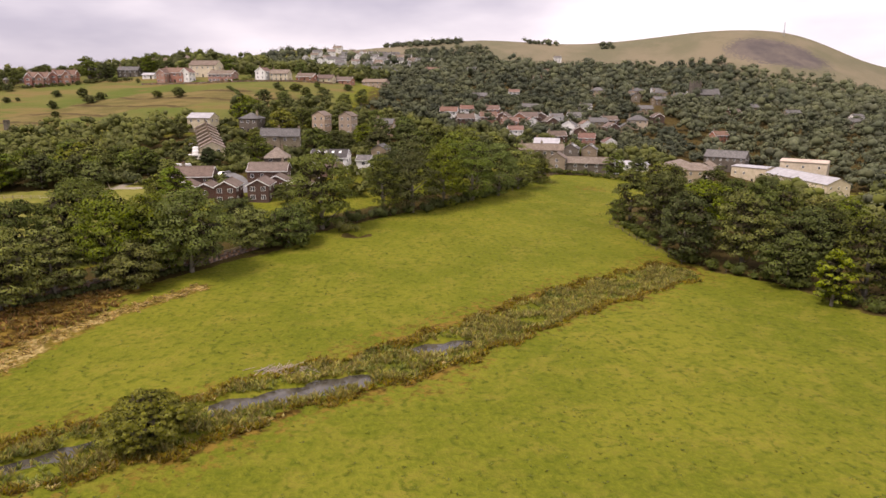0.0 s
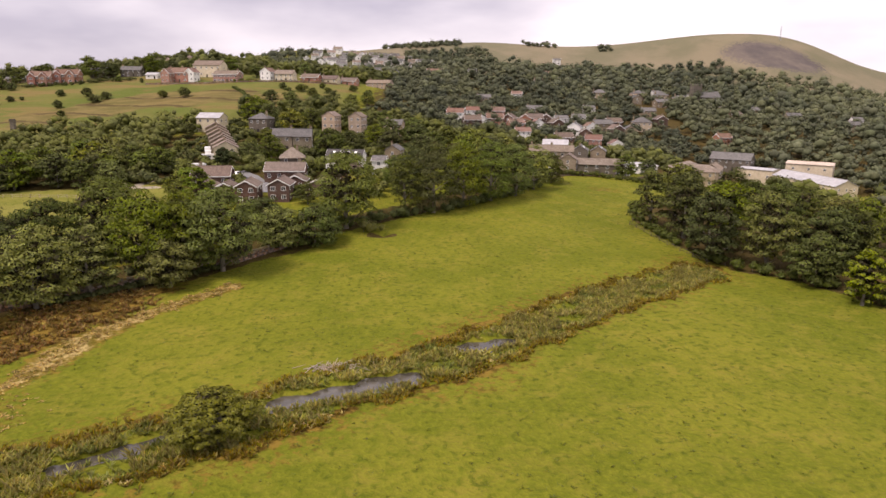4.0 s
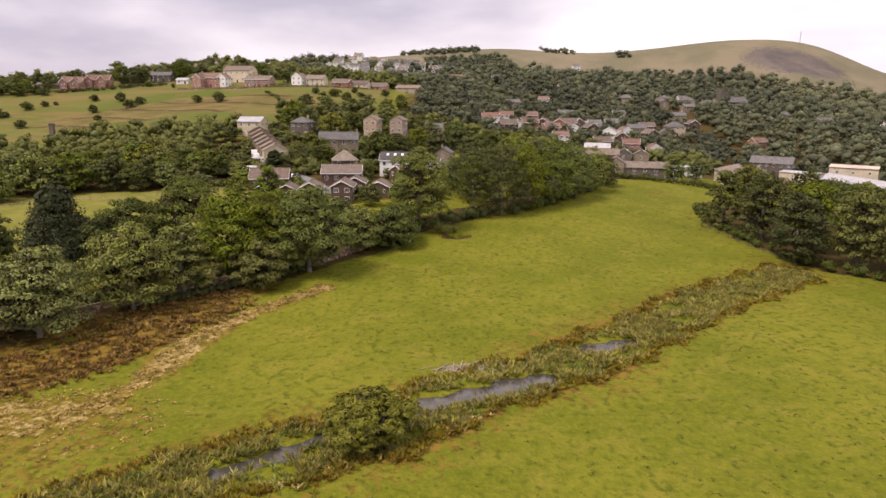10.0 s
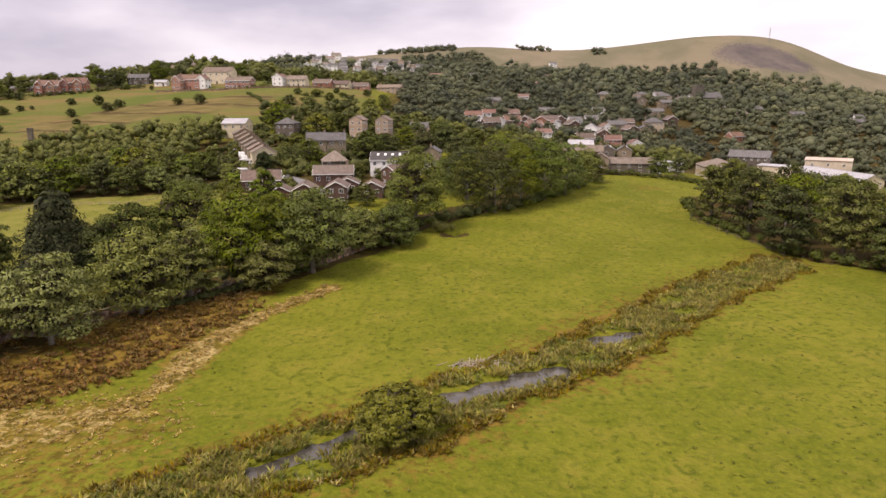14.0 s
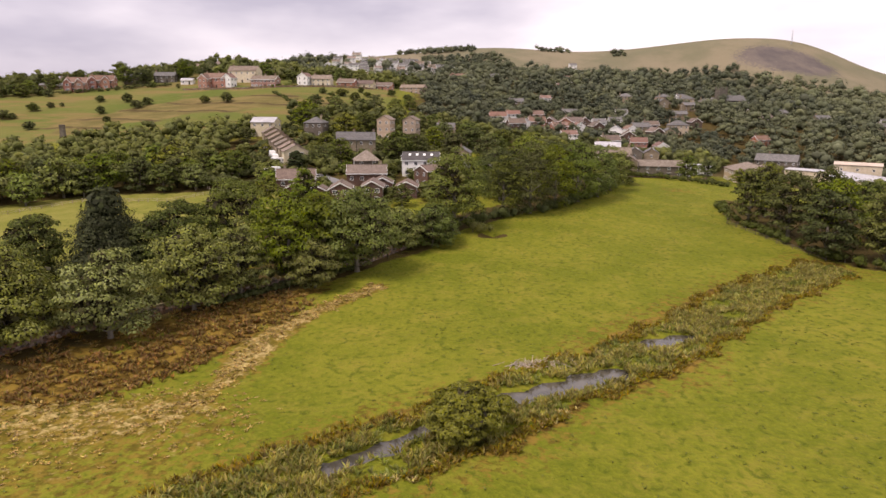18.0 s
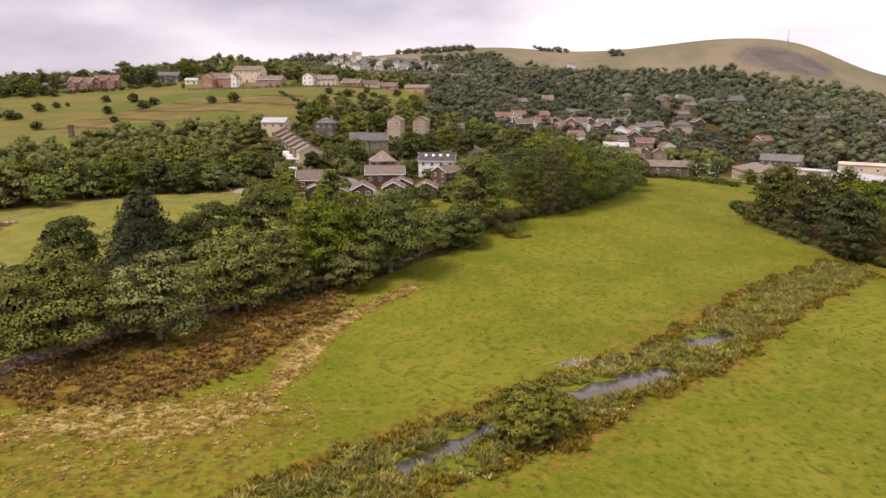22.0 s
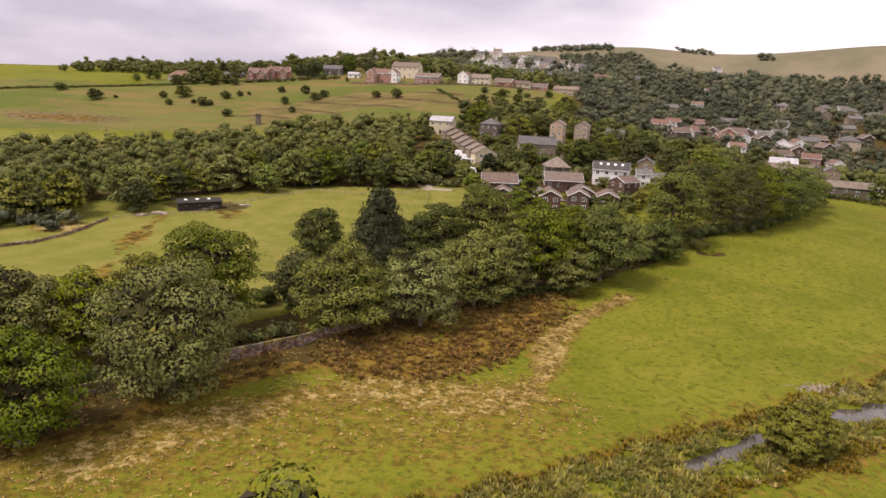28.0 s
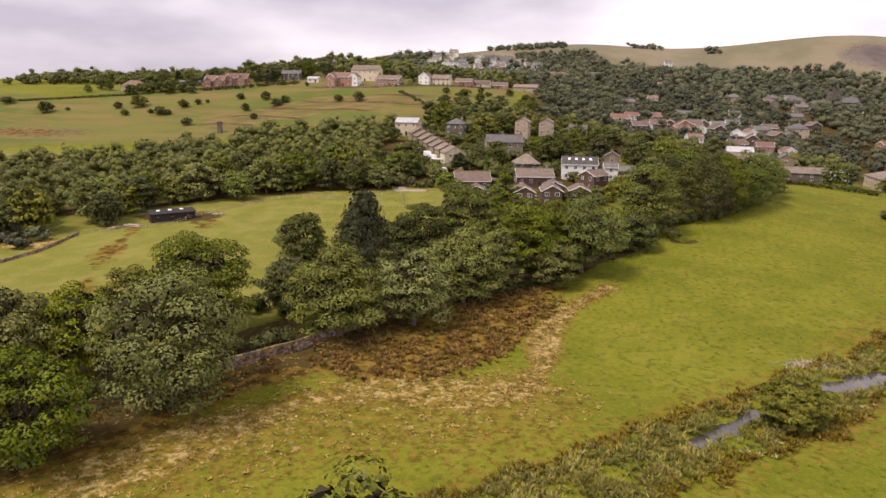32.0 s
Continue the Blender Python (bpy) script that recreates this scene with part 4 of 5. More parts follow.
# The end of the field: the lodge and the terrace behind it.
house(67, 270, -14, 22, 7.5, 4.6, 2.2, "darkstone", "stoneslate", "long sooty stone lodge with a stone-slate roof", 5, 2, chimneys=(0.46,), wide=1.1)
house(55, 272, 74, 8, 7, 4.8, 2.2, "stone", "stoneslate", "gabled stone end house of the lodge", 2, 2, chimneys=())
house(50, 288, -10, 20, 8, 6.2, 2.4, "stone", "stoneslate", "stone terrace with a worn stone-slate roof", 6, 2, chimneys=(-0.45, 0, 0.45))
house(66, 300, 74, 10, 7, 6.0, 2.2, "darkstone", "slate", "sooty stone gabled house with rooflights", 2, 2, lights=3)
house(76, 306, 74, 10, 7, 6.0, 2.2, "stone", "slate", "stone gabled house with a slate roof", 2, 2, lights=2)
house(56, 312, -12, 12, 8, 5.8, 2.2, "render", "palesheet", "pale-roofed house with white walls", 3, 2)
house(86, 286, -20, 10, 6, 3.2, 1.4, "render", "palesheet", "low white shed with a pale sheet roof", 3, 1, chimneys=(), door=False)

# The mill, the sooty works and the hall by the wood.
house(109.5, 274, -100, 24, 15, 9.6, 3.0, "honey", "stoneslate", "three-storey honey-stone mill with a hipped roof", 8, 3, hip=True, chimneys=(), ends=4, category="mill", name="mill", z=-1.5)
house(158, 342, -38, 21, 9, 6.2, 3.2, "darkstone", "slate", "long sooty stone works with a slate roof", 6, 2, chimneys=(-0.2,), ends=2, category="works", name="works", z=0)
house(138, 318, 60, 14, 8, 5.6, 2.4, "stone", "stoneslate", "stone workshop with a stone-slate roof", 4, 2, chimneys=(), ends=2, category="works", name="works")
house(128, 306, -30, 16, 12, 5.0, 2.6, "stone", "stoneslate", "broad stone shed with a hipped roof", 4, 2, hip=True, chimneys=(), category="works", name="works")
house(95, 292, 30, 9, 7, 3.4, 1.4, "render", "palesheet", "white shed with a pale roof beside the mill", 2, 1, chimneys=(), door=False)
house(170, 284, -82, 42, 11, 7.2, 2.5, "cream", "palesheet", "cream hall with a pale sheet roof and gable end", 9, 2, chimneys=(), ends=3, wide=0.6, category="hall", name="hall", z=-5)
house(188, 319, -35, 21, 12, 11.2, 0.9, "cream", "pinksheet", "tall pale block with a weathered sheet roof", 3, 2, chimneys=(), category="hall", name="hall", z=-5)
house(166, 326, -50, 18, 12, 7.6, 0.5, "cream", "palesheet", "flat-roofed pale annexe of the hall", 4, 1, chimneys=(), category="hall", name="hall", z=-5)
house(155, 236, -75, 22, 11, 4.6, 0.8, "render", "palesheet", "low annexe with a pale flat roof beside the hall", 3, 1, chimneys=(), category="hall", name="hall", z=-5)

# Houses on the hill.
house(-171, 427, -14, 17, 9, 6.4, 3.0, "redbrick", "redtile", "large red-brick house with white bays and red roof", 4, 2, chimneys=(-0.4, 0.1), ends=2, group="hill houses", wide=1.5)
house(-177, 422, 76, 7, 6, 6.4, 2.6, "redbrick", "redtile", "gabled red-brick wing with white windows", 2, 2, chimneys=(), ends=2, group="hill houses")
house(-162, 424, 76, 7, 6, 6.0, 2.4, "render", "redtile", "gabled white-fronted wing with red tiles", 2, 2, chimneys=(), ends=2, group="hill houses")
house(-158, 447, -10, 20, 10, 8.2, 3.0, "cream", "stoneslate", "large cream house behind the red villa", 5, 2, group="hill houses")
house(-138, 421, -12, 17, 8, 5.2, 2.2, "redbrick", "stoneslate", "red-brick terrace with white bay windows", 6, 2, chimneys=(-0.4, 0, 0.4), group="hill houses", wide=1.6)
house(-114, 429, 70, 8, 7.5, 5.4, 2.4, "render", "redtile", "white gabled house with red tiles", 2, 2, ends=2, group="hill houses")
house(-103, 430, -8, 12.5, 8, 4.8, 2.4, "cream", "stoneslate", "cream house with a stone-slate roof", 4, 2, group="hill houses")
for i, (x, y) in enumerate(((-88, 440), (-76, 444), (-64, 449))):
    house(x, y, -12, 12, 8, 3.0, 2.2, "cream" if i % 2 else "redbrick", "browntile", "low bungalow with a brown tiled roof on the brow", 3, 1, group="brow bungalows")
house(-44, 462, -20, 18, 8, 4.6, 2.0, "honey", "stoneslate", "long honey-stone house below the brow", 5, 2)
for x, y, w in ((-259, 423, 13), (-247, 432, 15)):
    house(x, y, 10, w, 9, 6.0, 3.0, "redbrick", "redtile", "red-brick villa with gables and red tiled roof", 4, 2, chimneys=(-0.42, 0.4), ends=2, group="red villas", wide=1.6)
    for k in (-0.28, 0.28):
        house(x + k * w, y - 4.4, 100, 5, 4.6, 6.0, 2.4, "redbrick", "redtile", "gabled red-brick bay wing with white windows", 1, 2, chimneys=(), ends=1, group="villa wings", wide=1.9)
for x, y, w, c in ((-236, 456, 14, "stone"), (-216, 458, 14, "darkstone")):
    house(x, y, 4, w, 8, 4.8, 2.4, c, "slate", "grey stone cottages with slate roofs on the hill", 4, 2, chimneys=(-0.45, 0.45), group="hill cottages")
house(-318, 424, 16, 16, 10, 3.4, 3.4, "cream", "redtile", "cream bungalow with a red hipped roof", 4, 1, hip=True, chimneys=(0.2,), group="hill houses")
house(-285, 440, 12, 14, 6, 2.8, 1.2, "stone", "slate", "low grey stone outbuildings", 4, 1, chimneys=(), group="hill outbuildings")
house(-196, 444, -4, 8, 5, 2.8, 1.2, "render", "palesheet", "small white garage on the brow", 2, 1, chimneys=(), group="hill outbuildings")
for x, y, w, c in ((-330, 505, 11, "cream"), (-318, 520, 9, "render"), (-222, 520, 20, "cream"), (-205, 528, 10, "honey")):
    house(x, y, 10, w, 8, 5.6, 2.6, c, "stoneslate", "pale house among trees on the skyline", 3, 2, group="skyline houses")
house(-6, 612, -10, 15, 9, 5.2, 2.6, "render", "redtile", "white house with a red roof on the far slope", 4, 2)

# The town: a handful of kinds, copied.
KINDS = [
    house(31, 379, 4, 10, 8, 5.2, 2.6, "redbrick", "redtile", "red-brick house with a red tiled roof in the town", 3, 2, group="town houses"),
    house(8, 378, -8, 10, 8, 5.4, 2.4, "render", "redtile", "white-rendered house with a red tiled roof", 3, 2, group="town houses"),
    house(102, 408, 10, 12, 8, 5.2, 2.4, "stone", "slate", "stone house with a grey slate roof", 3, 2, group="town houses"),
    house(80, 384, 70, 10, 8, 5.4, 2.4, "render", "slate", "white house with a grey slate roof", 2, 2, group="town houses"),
    house(57, 398, -4, 11, 8, 5.2, 2.6, "brownbrick", "browntile", "brown-brick house with a brown tiled roof", 3, 2, group="town houses"),
    house(131, 420, -14, 13, 10, 6.4, 2.8, "honey", "slate", "honey-stone villa with a slate roof", 4, 2, hip=True, group="town houses"),
    house(-90, 700, 5, 9, 7, 4.8, 2.4, "render", "stoneslate", "pale house on the far ridge", 2, 2, group="ridge houses", door=False),
    house(-60, 715, -5, 10, 7, 4.8, 2.4, "render", "slate", "pale house with a grey roof on the far ridge", 2, 2, group="ridge houses", door=False),
]


def again(k, x, y, turn, s=1.0, group=""):
    s = s * (0.84 if k in (1, 3) else 0.9)
    o = copy_thing(KINDS[k], pose(x, y, ground_at(x, y) - 0.2, 0, 0, turn) @ Matrix.Scale(s, 4))
    FOOT.append((x, y, 7 * s))
    return tagged(o, group=group) if group else o


for k, x, y, t in (
    (4, 17, 364, 10), (1, 22, 372, 100), (4, 41, 388, 70), (2, 43, 372, 12), (0, 51, 394, 84), (1, 57, 384, 96), (4, 66, 406, 80), (4, 70, 392, 100), (3, 76, 410, 8), (2, 84, 372, 80),
    (3, 90, 423, 0), (2, 92, 396, 96), (2, 108, 396, 100), (4, 112, 418, 6), (2, 118, 400, 80), (1, 19, 397, 0), (0, 35, 408, 4), (2, 63, 440, 0), (3, 106, 466, 4), (2, 96, 350, 90),
    (2, 84, 352, -10), (4, 66, 345, 8), (2, 44, 348, 4), (5, 199, 541, 6), (5, 186, 552, 0), (3, 217, 564, 10), (2, 207, 530, 90), (5, 133, 549, 0), (2, 176, 520, 10), (3, 230, 540, 0), (1, 91, 615, 0),
    (3, 135, 775, 0), (2, 240, 500, 10), (4, 150, 440, 90), (0, 176, 398, 10), (2, 150, 470, 0), (4, 214, 470, 20), (2, 262, 480, 0), (3, 190, 575, 0), (2, 245, 590, 0), (1, 60, 520, 0), (2, 30, 470, 0),
    (5, 168, 556, 30), (2, 160, 535, 90), (2, 290, 450, 0), (3, 310, 480, 10), (1, 110, 680, 0), (3, 30, 640, 0), (0, 405, 520, 0), (2, 330, 430, 0),
):
    again((4, 0, 1)[int(x + y) % 3] if k == 2 and x < 112 and y < 430 else k, x, y, t)
FOOT += [(-72, 214, 5), (-67, 209, 5), (-62, 202, 5), (-57, 193, 5), (-69, 219, 5), (-92, 248, 6), (-95, 257, 6)]  # drives and lanes
ridge_rng = random.Random(5)
for row_y, x0, x1 in ((640, -96, -24), (662, -132, -10), (682, -128, -20), (704, -128, -4), (728, -112, -30), (590, -140, -46), (606, -120, -40)):
    x = x0
    while x < x1:
        again(6 + ridge_rng.randrange(2), x, row_y + ridge_rng.uniform(-5, 5) + 0.1 * x, ridge_rng.uniform(-15, 15) + 90 * (ridge_rng.random() < 0.25), ridge_rng.uniform(0.85, 1.15), "ridge houses")
        x += ridge_rng.uniform(9, 17)


# ---- woods of many trees: a few kinds, copied ----
def clear_of(x, y, pad=2.5):
    return all(math.hypot(x - a, y - b) > r + pad for a, b, r in FOOT)


SHAPES = []
for i, (h, w, kind) in enumerate(((11, 10, "sycamore"), (12, 10, "chestnut"), (11, 9, "dark"), (10, 9, "olive"), (12, 11, "hedge"), (10, 9.5, "bush"), (9, 7, "lime"), (12, 9, "dark"))):
    SHAPES.append((h, w, kind, trunk_mesh(500 + i, h, w, 0.8), crown_mesh(500 + i, h, w, 0.0, 0.56, 1600, LEAF[kind], 36)))


def wood_tree(rng, x, y, high, group, pick=None, where="in the wood behind the paddock"):
    h, w, kind, trunk, crown = SHAPES[rng.randrange(len(SHAPES)) if pick is None else pick]
    e = new("tree")
    s = high / h
    e.matrix_world = pose(x, y, ground_at(x, y) - 0.2, 0, 0, rng.uniform(0, 360)) @ Matrix.Diagonal((s * rng.uniform(0.9, 1.2), s * rng.uniform(0.9, 1.2), s, 1))
    part("trunk", trunk, BARK, e)
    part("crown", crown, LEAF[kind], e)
    return tagged(e, "%s broadleaf tree %s" % (TONE[kind], where), "tree", group)


def scatter(rng, x0, x1, y0, y1, space, inside):
    y = y0
    odd = 0
    while y < y1:
        x = x0 + (space / 2 if odd else 0)
        while x < x1:
            px, py = x + rng.uniform(-0.36, 0.36) * space, y + rng.uniform(-0.36, 0.36) * space
            if inside(px, py):
                yield px, py
            x += space
        y += space * 0.86
        odd = 1 - odd


def line_at(v, xs, ys):
    return float(np.interp(v, xs, ys))


rng = random.Random(11)
BACK_LOW = ([-300, -240, -188, -177, -164, -139, -109, -103], [92, 102, 124, 142, 168, 190, 192, 212])
BACK_TOP = ([-300, -262, -229, -181, -127, -110], [222, 240, 274, 304, 316, 318])
DEEP = []  # trees too many and too far to stand singly
kept = 0
for x, y in scatter(rng, -300, -100, 96, 320, 9.8, lambda a, b: line_at(a, *BACK_LOW) < b < line_at(a, *BACK_TOP) and not (a > -118 and b > 225)):
    if clear_of(x, y):
        if y - line_at(x, *BACK_LOW) < 42 and x > -215 and kept < 130:
            kept += 1
            wood_tree(rng, x, y, rng.uniform(8.5, 13.5), "trees behind the paddock", rng.choice((0, 1, 1, 2, 3, 4, 5, 5, 7, 6) if rng.random() < 0.5 else (0, 1, 4, 5)))
        else:
            DEEP.append((x, y, rng.uniform(8, 13), rng.uniform(9, 13)))

# Trees among the village houses: x, y, height, shape.
for x, y, h, k in (
    (-66, 240, 10.5, 1), (-72, 234, 9, 4), (-44, 247, 14, 2), (-38, 254, 12, 7), (-93, 318, 15, 1), (-86, 316, 12, 4), (-72, 304, 12, 3), (-64, 312, 12, 2), (-98, 216, 11, 2), (-104, 224, 9, 0),
    (-22, 262, 13, 2), (-8, 256, 13, 4), (-30, 282, 11, 1), (-12, 290, 13, 2), (-100, 262, 5, 3), (-116, 290, 8, 2), (-121, 304, 9, 0), (-78, 280, 7, 3), (-80, 262, 6, 3), (-46, 216, 6, 2), (-62, 222, 5, 1),
    (-26, 190, 9, 3), (-16, 205, 11, 1), (-10, 216, 13, 2), (0, 228, 13, 4), (8, 240, 13, 1), (14, 254, 12, 3), (28, 246, 12, 2), (34, 262, 9, 1), (-4, 270, 13, 2), (10, 276, 12, 0), (24, 282, 10, 4),
    (77, 261, 10.5, 1), (90, 272, 9.5, 2), (-30, 330, 10, 1), (-44, 322, 9, 4), (-58, 322, 10, 2), (-36, 268, 9, 7), (100, 262, 7, 5), (-106, 250, 5, 2), (-88, 210, 7, 0), (-84, 200, 6, 6),
    (-110, 312, 6, 2), (-96, 272, 4.5, 2), (-48, 276, 6, 1), (-34, 292, 8, 2), (-26, 304, 11, 4), (-14, 306, 12, 1), (2, 296, 12, 2), (16, 300, 11, 0), (30, 298, 9, 3), (-68, 176, 7, 1), (-80, 182, 8, 5), (-40, 178, 7, 1),
):
    wood_tree(rng, x, y, h, "village trees", k, "among the village houses")
for x, y, h, k in (
    (-268, 440, 9, 2), (-240, 450, 10, 1), (-228, 447, 9, 2), (-205, 464, 10, 1), (-208, 478, 11, 4), (-186, 452, 9, 2), (-148, 457, 9, 1), (-300, 436, 7, 2), (-291, 424, 6, 0), (-309, 414, 6, 1),
    (-226, 430, 4, 2), (-214, 432, 4, 1), (-124, 437, 7, 2), (-94, 452, 8, 1), (-275, 420, 5, 2), (-334, 420, 8, 1), (-342, 424, 7, 2), (-345, 412, 6, 0), (-196, 426, 3.5, 2), (-272, 452, 9, 4), (-252, 470, 11, 1), (-268, 430, 8, 7), (-254, 443, 8.5, 2), (-226, 450, 8, 7), (-211, 470, 10, 2), (-176, 450, 8, 2), (-304, 440, 9, 7), (-281, 432, 8, 1),
    (-88, 372, 8, 1), (-76, 378, 8, 2), (-64, 372, 9, 4), (-96, 362, 9, 2), (-52, 366, 9, 1), (-84, 358, 9, 0), (-70, 360, 9, 2), (-44, 380, 9, 1),
):
    wood_tree(rng, x, y, h * (1.35 if y > 420 and h > 5 else 1), "hill trees", k, "on the hillside by the houses")


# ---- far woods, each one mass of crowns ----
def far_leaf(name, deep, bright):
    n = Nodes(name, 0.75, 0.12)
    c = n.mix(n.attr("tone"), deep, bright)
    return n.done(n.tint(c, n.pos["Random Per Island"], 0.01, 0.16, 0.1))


# Far leaves are greyed and blued: distance haze put into the colour.
FAR = far_leaf("far_foliage_hazed", (0.048, 0.057, 0.038), (0.156, 0.164, 0.082))
WOODED = far_leaf("wood_foliage", (0.062, 0.070, 0.023), (0.158, 0.166, 0.042))


def woodland(name, label, spots, seed, fine=False, pale=0.0):
    """One mass of crowns: spots are x, y, height, width."""
    r = np.random.default_rng(seed)
    quads, cvs, cfs, tq, tc, base = [], [], [], [], [], 0
    for x, y, h, w in spots:
        far = math.hypot(x, y)
        n = 12 if fine else 7 if far < 560 else 4
        c, rad = crown_clumps(r, h, w, 0.0, n, "dome")
        rad = rad * (1.5 if fine else 1.75 if n == 7 else 2.2)
        c = c * (0.8, 0.8, 0.85) + (x, y, float(height(x, y)))
        m = 210 if fine else 170 if far < 560 else 84
        q = leaves_on(r, c, rad * 0.9, m, 0.74 if fine else 0.86 if far < 560 else 1.1, 0.85, 0.25, 0.26)
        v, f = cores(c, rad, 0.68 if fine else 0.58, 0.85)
        drift = 0.5 + 0.5 * math.sin(x * 0.045 + 2 * math.sin(y * 0.03)) * math.sin(y * 0.05 + 1)
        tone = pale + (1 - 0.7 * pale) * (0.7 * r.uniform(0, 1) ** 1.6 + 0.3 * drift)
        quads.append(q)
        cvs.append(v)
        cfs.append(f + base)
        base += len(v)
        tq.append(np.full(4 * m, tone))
        # Cores get a darker tone: shade painted inside each crown.
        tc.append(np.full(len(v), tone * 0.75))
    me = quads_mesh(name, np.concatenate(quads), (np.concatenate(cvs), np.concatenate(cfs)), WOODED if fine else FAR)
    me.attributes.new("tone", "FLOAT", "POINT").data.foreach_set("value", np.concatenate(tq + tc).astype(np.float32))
    return tagged(new(name, me), label, "woodland", kind="stuff")


def stand(seed, x0, x1, y0, y1, space, low, high, inside=lambda a, b: True, pad=1.5):
    g = random.Random(seed)
    out = []
    for x, y in scatter(g, x0, x1, y0, y1, space, inside):
        if clear_of(x, y, pad):
            k = g.random() ** 2
            out.append((x, y, g.uniform(low, high) * (0.78 + 0.5 * k), space * g.uniform(0.8, 1.15) * (0.9 + 0.75 * k)))
    return out


woodland("woodland", "mixed broadleaf trees deep in the wood below the hill", DEEP, 20, True, 0.3)
woodland("woodland", "dark trees above the village", stand(21, -104, -6, 320, 352, 8.5, 7.5, 11, lambda a, b: b > 322 - 0.12 * (a + 60)), 21, True)
woodland("shrubs", "garden shrubs and small trees between the village houses", stand(24, -106, -18, 186, 322, 6.2, 2.4, 5.6, lambda a, b: b + 0.25 * a > 176 and (int(a * 7 + b * 13) % 10) < 6, 0.6), 24, True)
woodland("shrubs", "garden bushes between the town houses", stand(25, 0, 125, 350, 425, 6.5, 2, 3.6, lambda a, b: True, 0.2), 25)
woodland("woodland", "garden trees of the town", stand(22, -20, 130, 312, 352, 10, 5.5, 9, pad=3), 22, True)
woodland("woodland", "trees around the hall and works", stand(23, 116, 240, 180, 300, 11, 7, 11, lambda a, b: a > 118 + 0.2 * (b - 180) and not (134 < a < 205 and 205 < b < 345), 4), 23, True)
woodland("woodland", "dense dark trees filling the town slope", stand(1, -36, 150, 352, 520, 9.4, 5.5, 10.5, pad=2.6), 1)
woodland("woodland", "dense trees on the far slope below the ridge", stand(2, -60, 330, 520, 770, 11.5, 8, 14, lambda a, b: b > 520 and (b < 660 or a > 0) and b < 715 + 0.25 * a), 2)
# The next two stands are toned paler, as painted haze.
woodland("woodland", "dense valley trees east of the town", stand(3, 150, 420, 300, 520, 11.5, 7, 14, lambda a, b: a > 150 + 0.1 * (b - 300) and not (134 < a < 205 and b < 345)), 3, pale=0.2)
woodland("woodland", "dense valley trees towards the moor", stand(4, 330, 560, 380, 760, 12.5, 8, 14, lambda a, b: b < 745 - 0.35 * (a - 330)), 4, pale=0.45)
woodland("woodland", "dense trees beyond the field-side wood", stand(5, 140, 330, 90, 300, 11.5, 8, 14, lambda a, b: not (134 < a < 205 and 195 < b < 345)), 5)
woodland("woodland", "line of trees on the skyline behind the hill houses", stand(6, -470, -40, 452, 580, 10.5, 8, 13, lambda a, b: (b > 470 + 25 * math.sin(a * 0.05) and (a > -330 or b > 500)) and not (a > -300 and a < -245 and b < 490)), 6, True)
woodland("woodland", "trees between the houses of the far ridge", stand(7, -170, 20, 560, 712, 12.5, 5, 8), 7)
woodland("woodland", "dark plantation on the ridge top", stand(8, -150, -20, 760, 800, 9.5, 6, 9, lambda a, b: a > -40) + stand(14, -36, 66, 716, 806, 9.5, 6.5, 10, lambda a, b: b < 806 - 0.5 * max(a, 0)), 8)
woodland("woodland", "small clumps of trees on the moor's edge", stand(9, 112, 150, 862, 878, 9, 5, 7) + stand(10, 206, 216, 850, 866, 9, 5, 7) + stand(11, 20, 60, 800, 820, 9, 6, 8) + stand(13, -70, 26, 848, 884, 10, 4.5, 6.5), 9)
woodland("woodland", "low scrub at the paddock's end", stand(12, -215, -176, 96, 130, 6.5, 3, 5.5, lambda a, b: b > 118 + 0.2 * (a + 200)), 12)


# ---- bushes on the hillside ----
BUSHES = [
    (-340, 359, 7.4), (-299, 368, 4.4), (-287, 354, 4.2), (-287, 371, 8), (-273, 358, 3), (-266, 355, 5.6), (-261, 355, 4.1), (-258, 370, 5.6), (-252, 377, 3.9), (-247, 380, 2.5), (-229, 389, 4.3),
    (-216, 362, 4.7), (-212, 387, 5.8), (-200, 372, 5.9), (-197, 379, 4.8), (-163, 378, 5.1), (-150, 377, 6.1), (-71, 403, 3.8), (-57, 417, 4.6), (-47, 411, 4.6), (-135, 433, 3.2), (-98, 400, 4.5),
    (-86, 397, 5.9), (-76, 413, 3.8), (-377, 377, 6.2), (-329, 364, 2.5), (-240, 334, 4.5), (-205, 345, 4), (-300, 407, 8), (-292, 410, 9), (-284, 404, 8), (-276, 408, 6.5), (-309, 403, 7.5), (-268, 404, 5),
]
bush_rng = random.Random(21)
BUSH_MESHES = [crown_mesh(700 + i, 3.6, 5, 0.0, 0.45, 460, LEAF["hedge"], 26) for i in range(3)]
BUSH_STEM = trunk_mesh(700, 3.6, 5, 0.4)
for x, y, s in BUSHES:
    e = new("bush")
    k = s / 4.4
    e.matrix_world = pose(x, y, ground_at(x, y) - 0.1, 0, 0, bush_rng.uniform(0, 360)) @ Matrix.Diagonal((k, k, k * bush_rng.uniform(0.95, 1.25), 1))
    part("stem", BUSH_STEM, BARK, e)
    part("crown", BUSH_MESHES[bush_rng.randrange(3)], LEAF["hedge"], e)
    tagged(e, "rounded hawthorn bush on the grazed hillside", "bush", "hillside bushes")


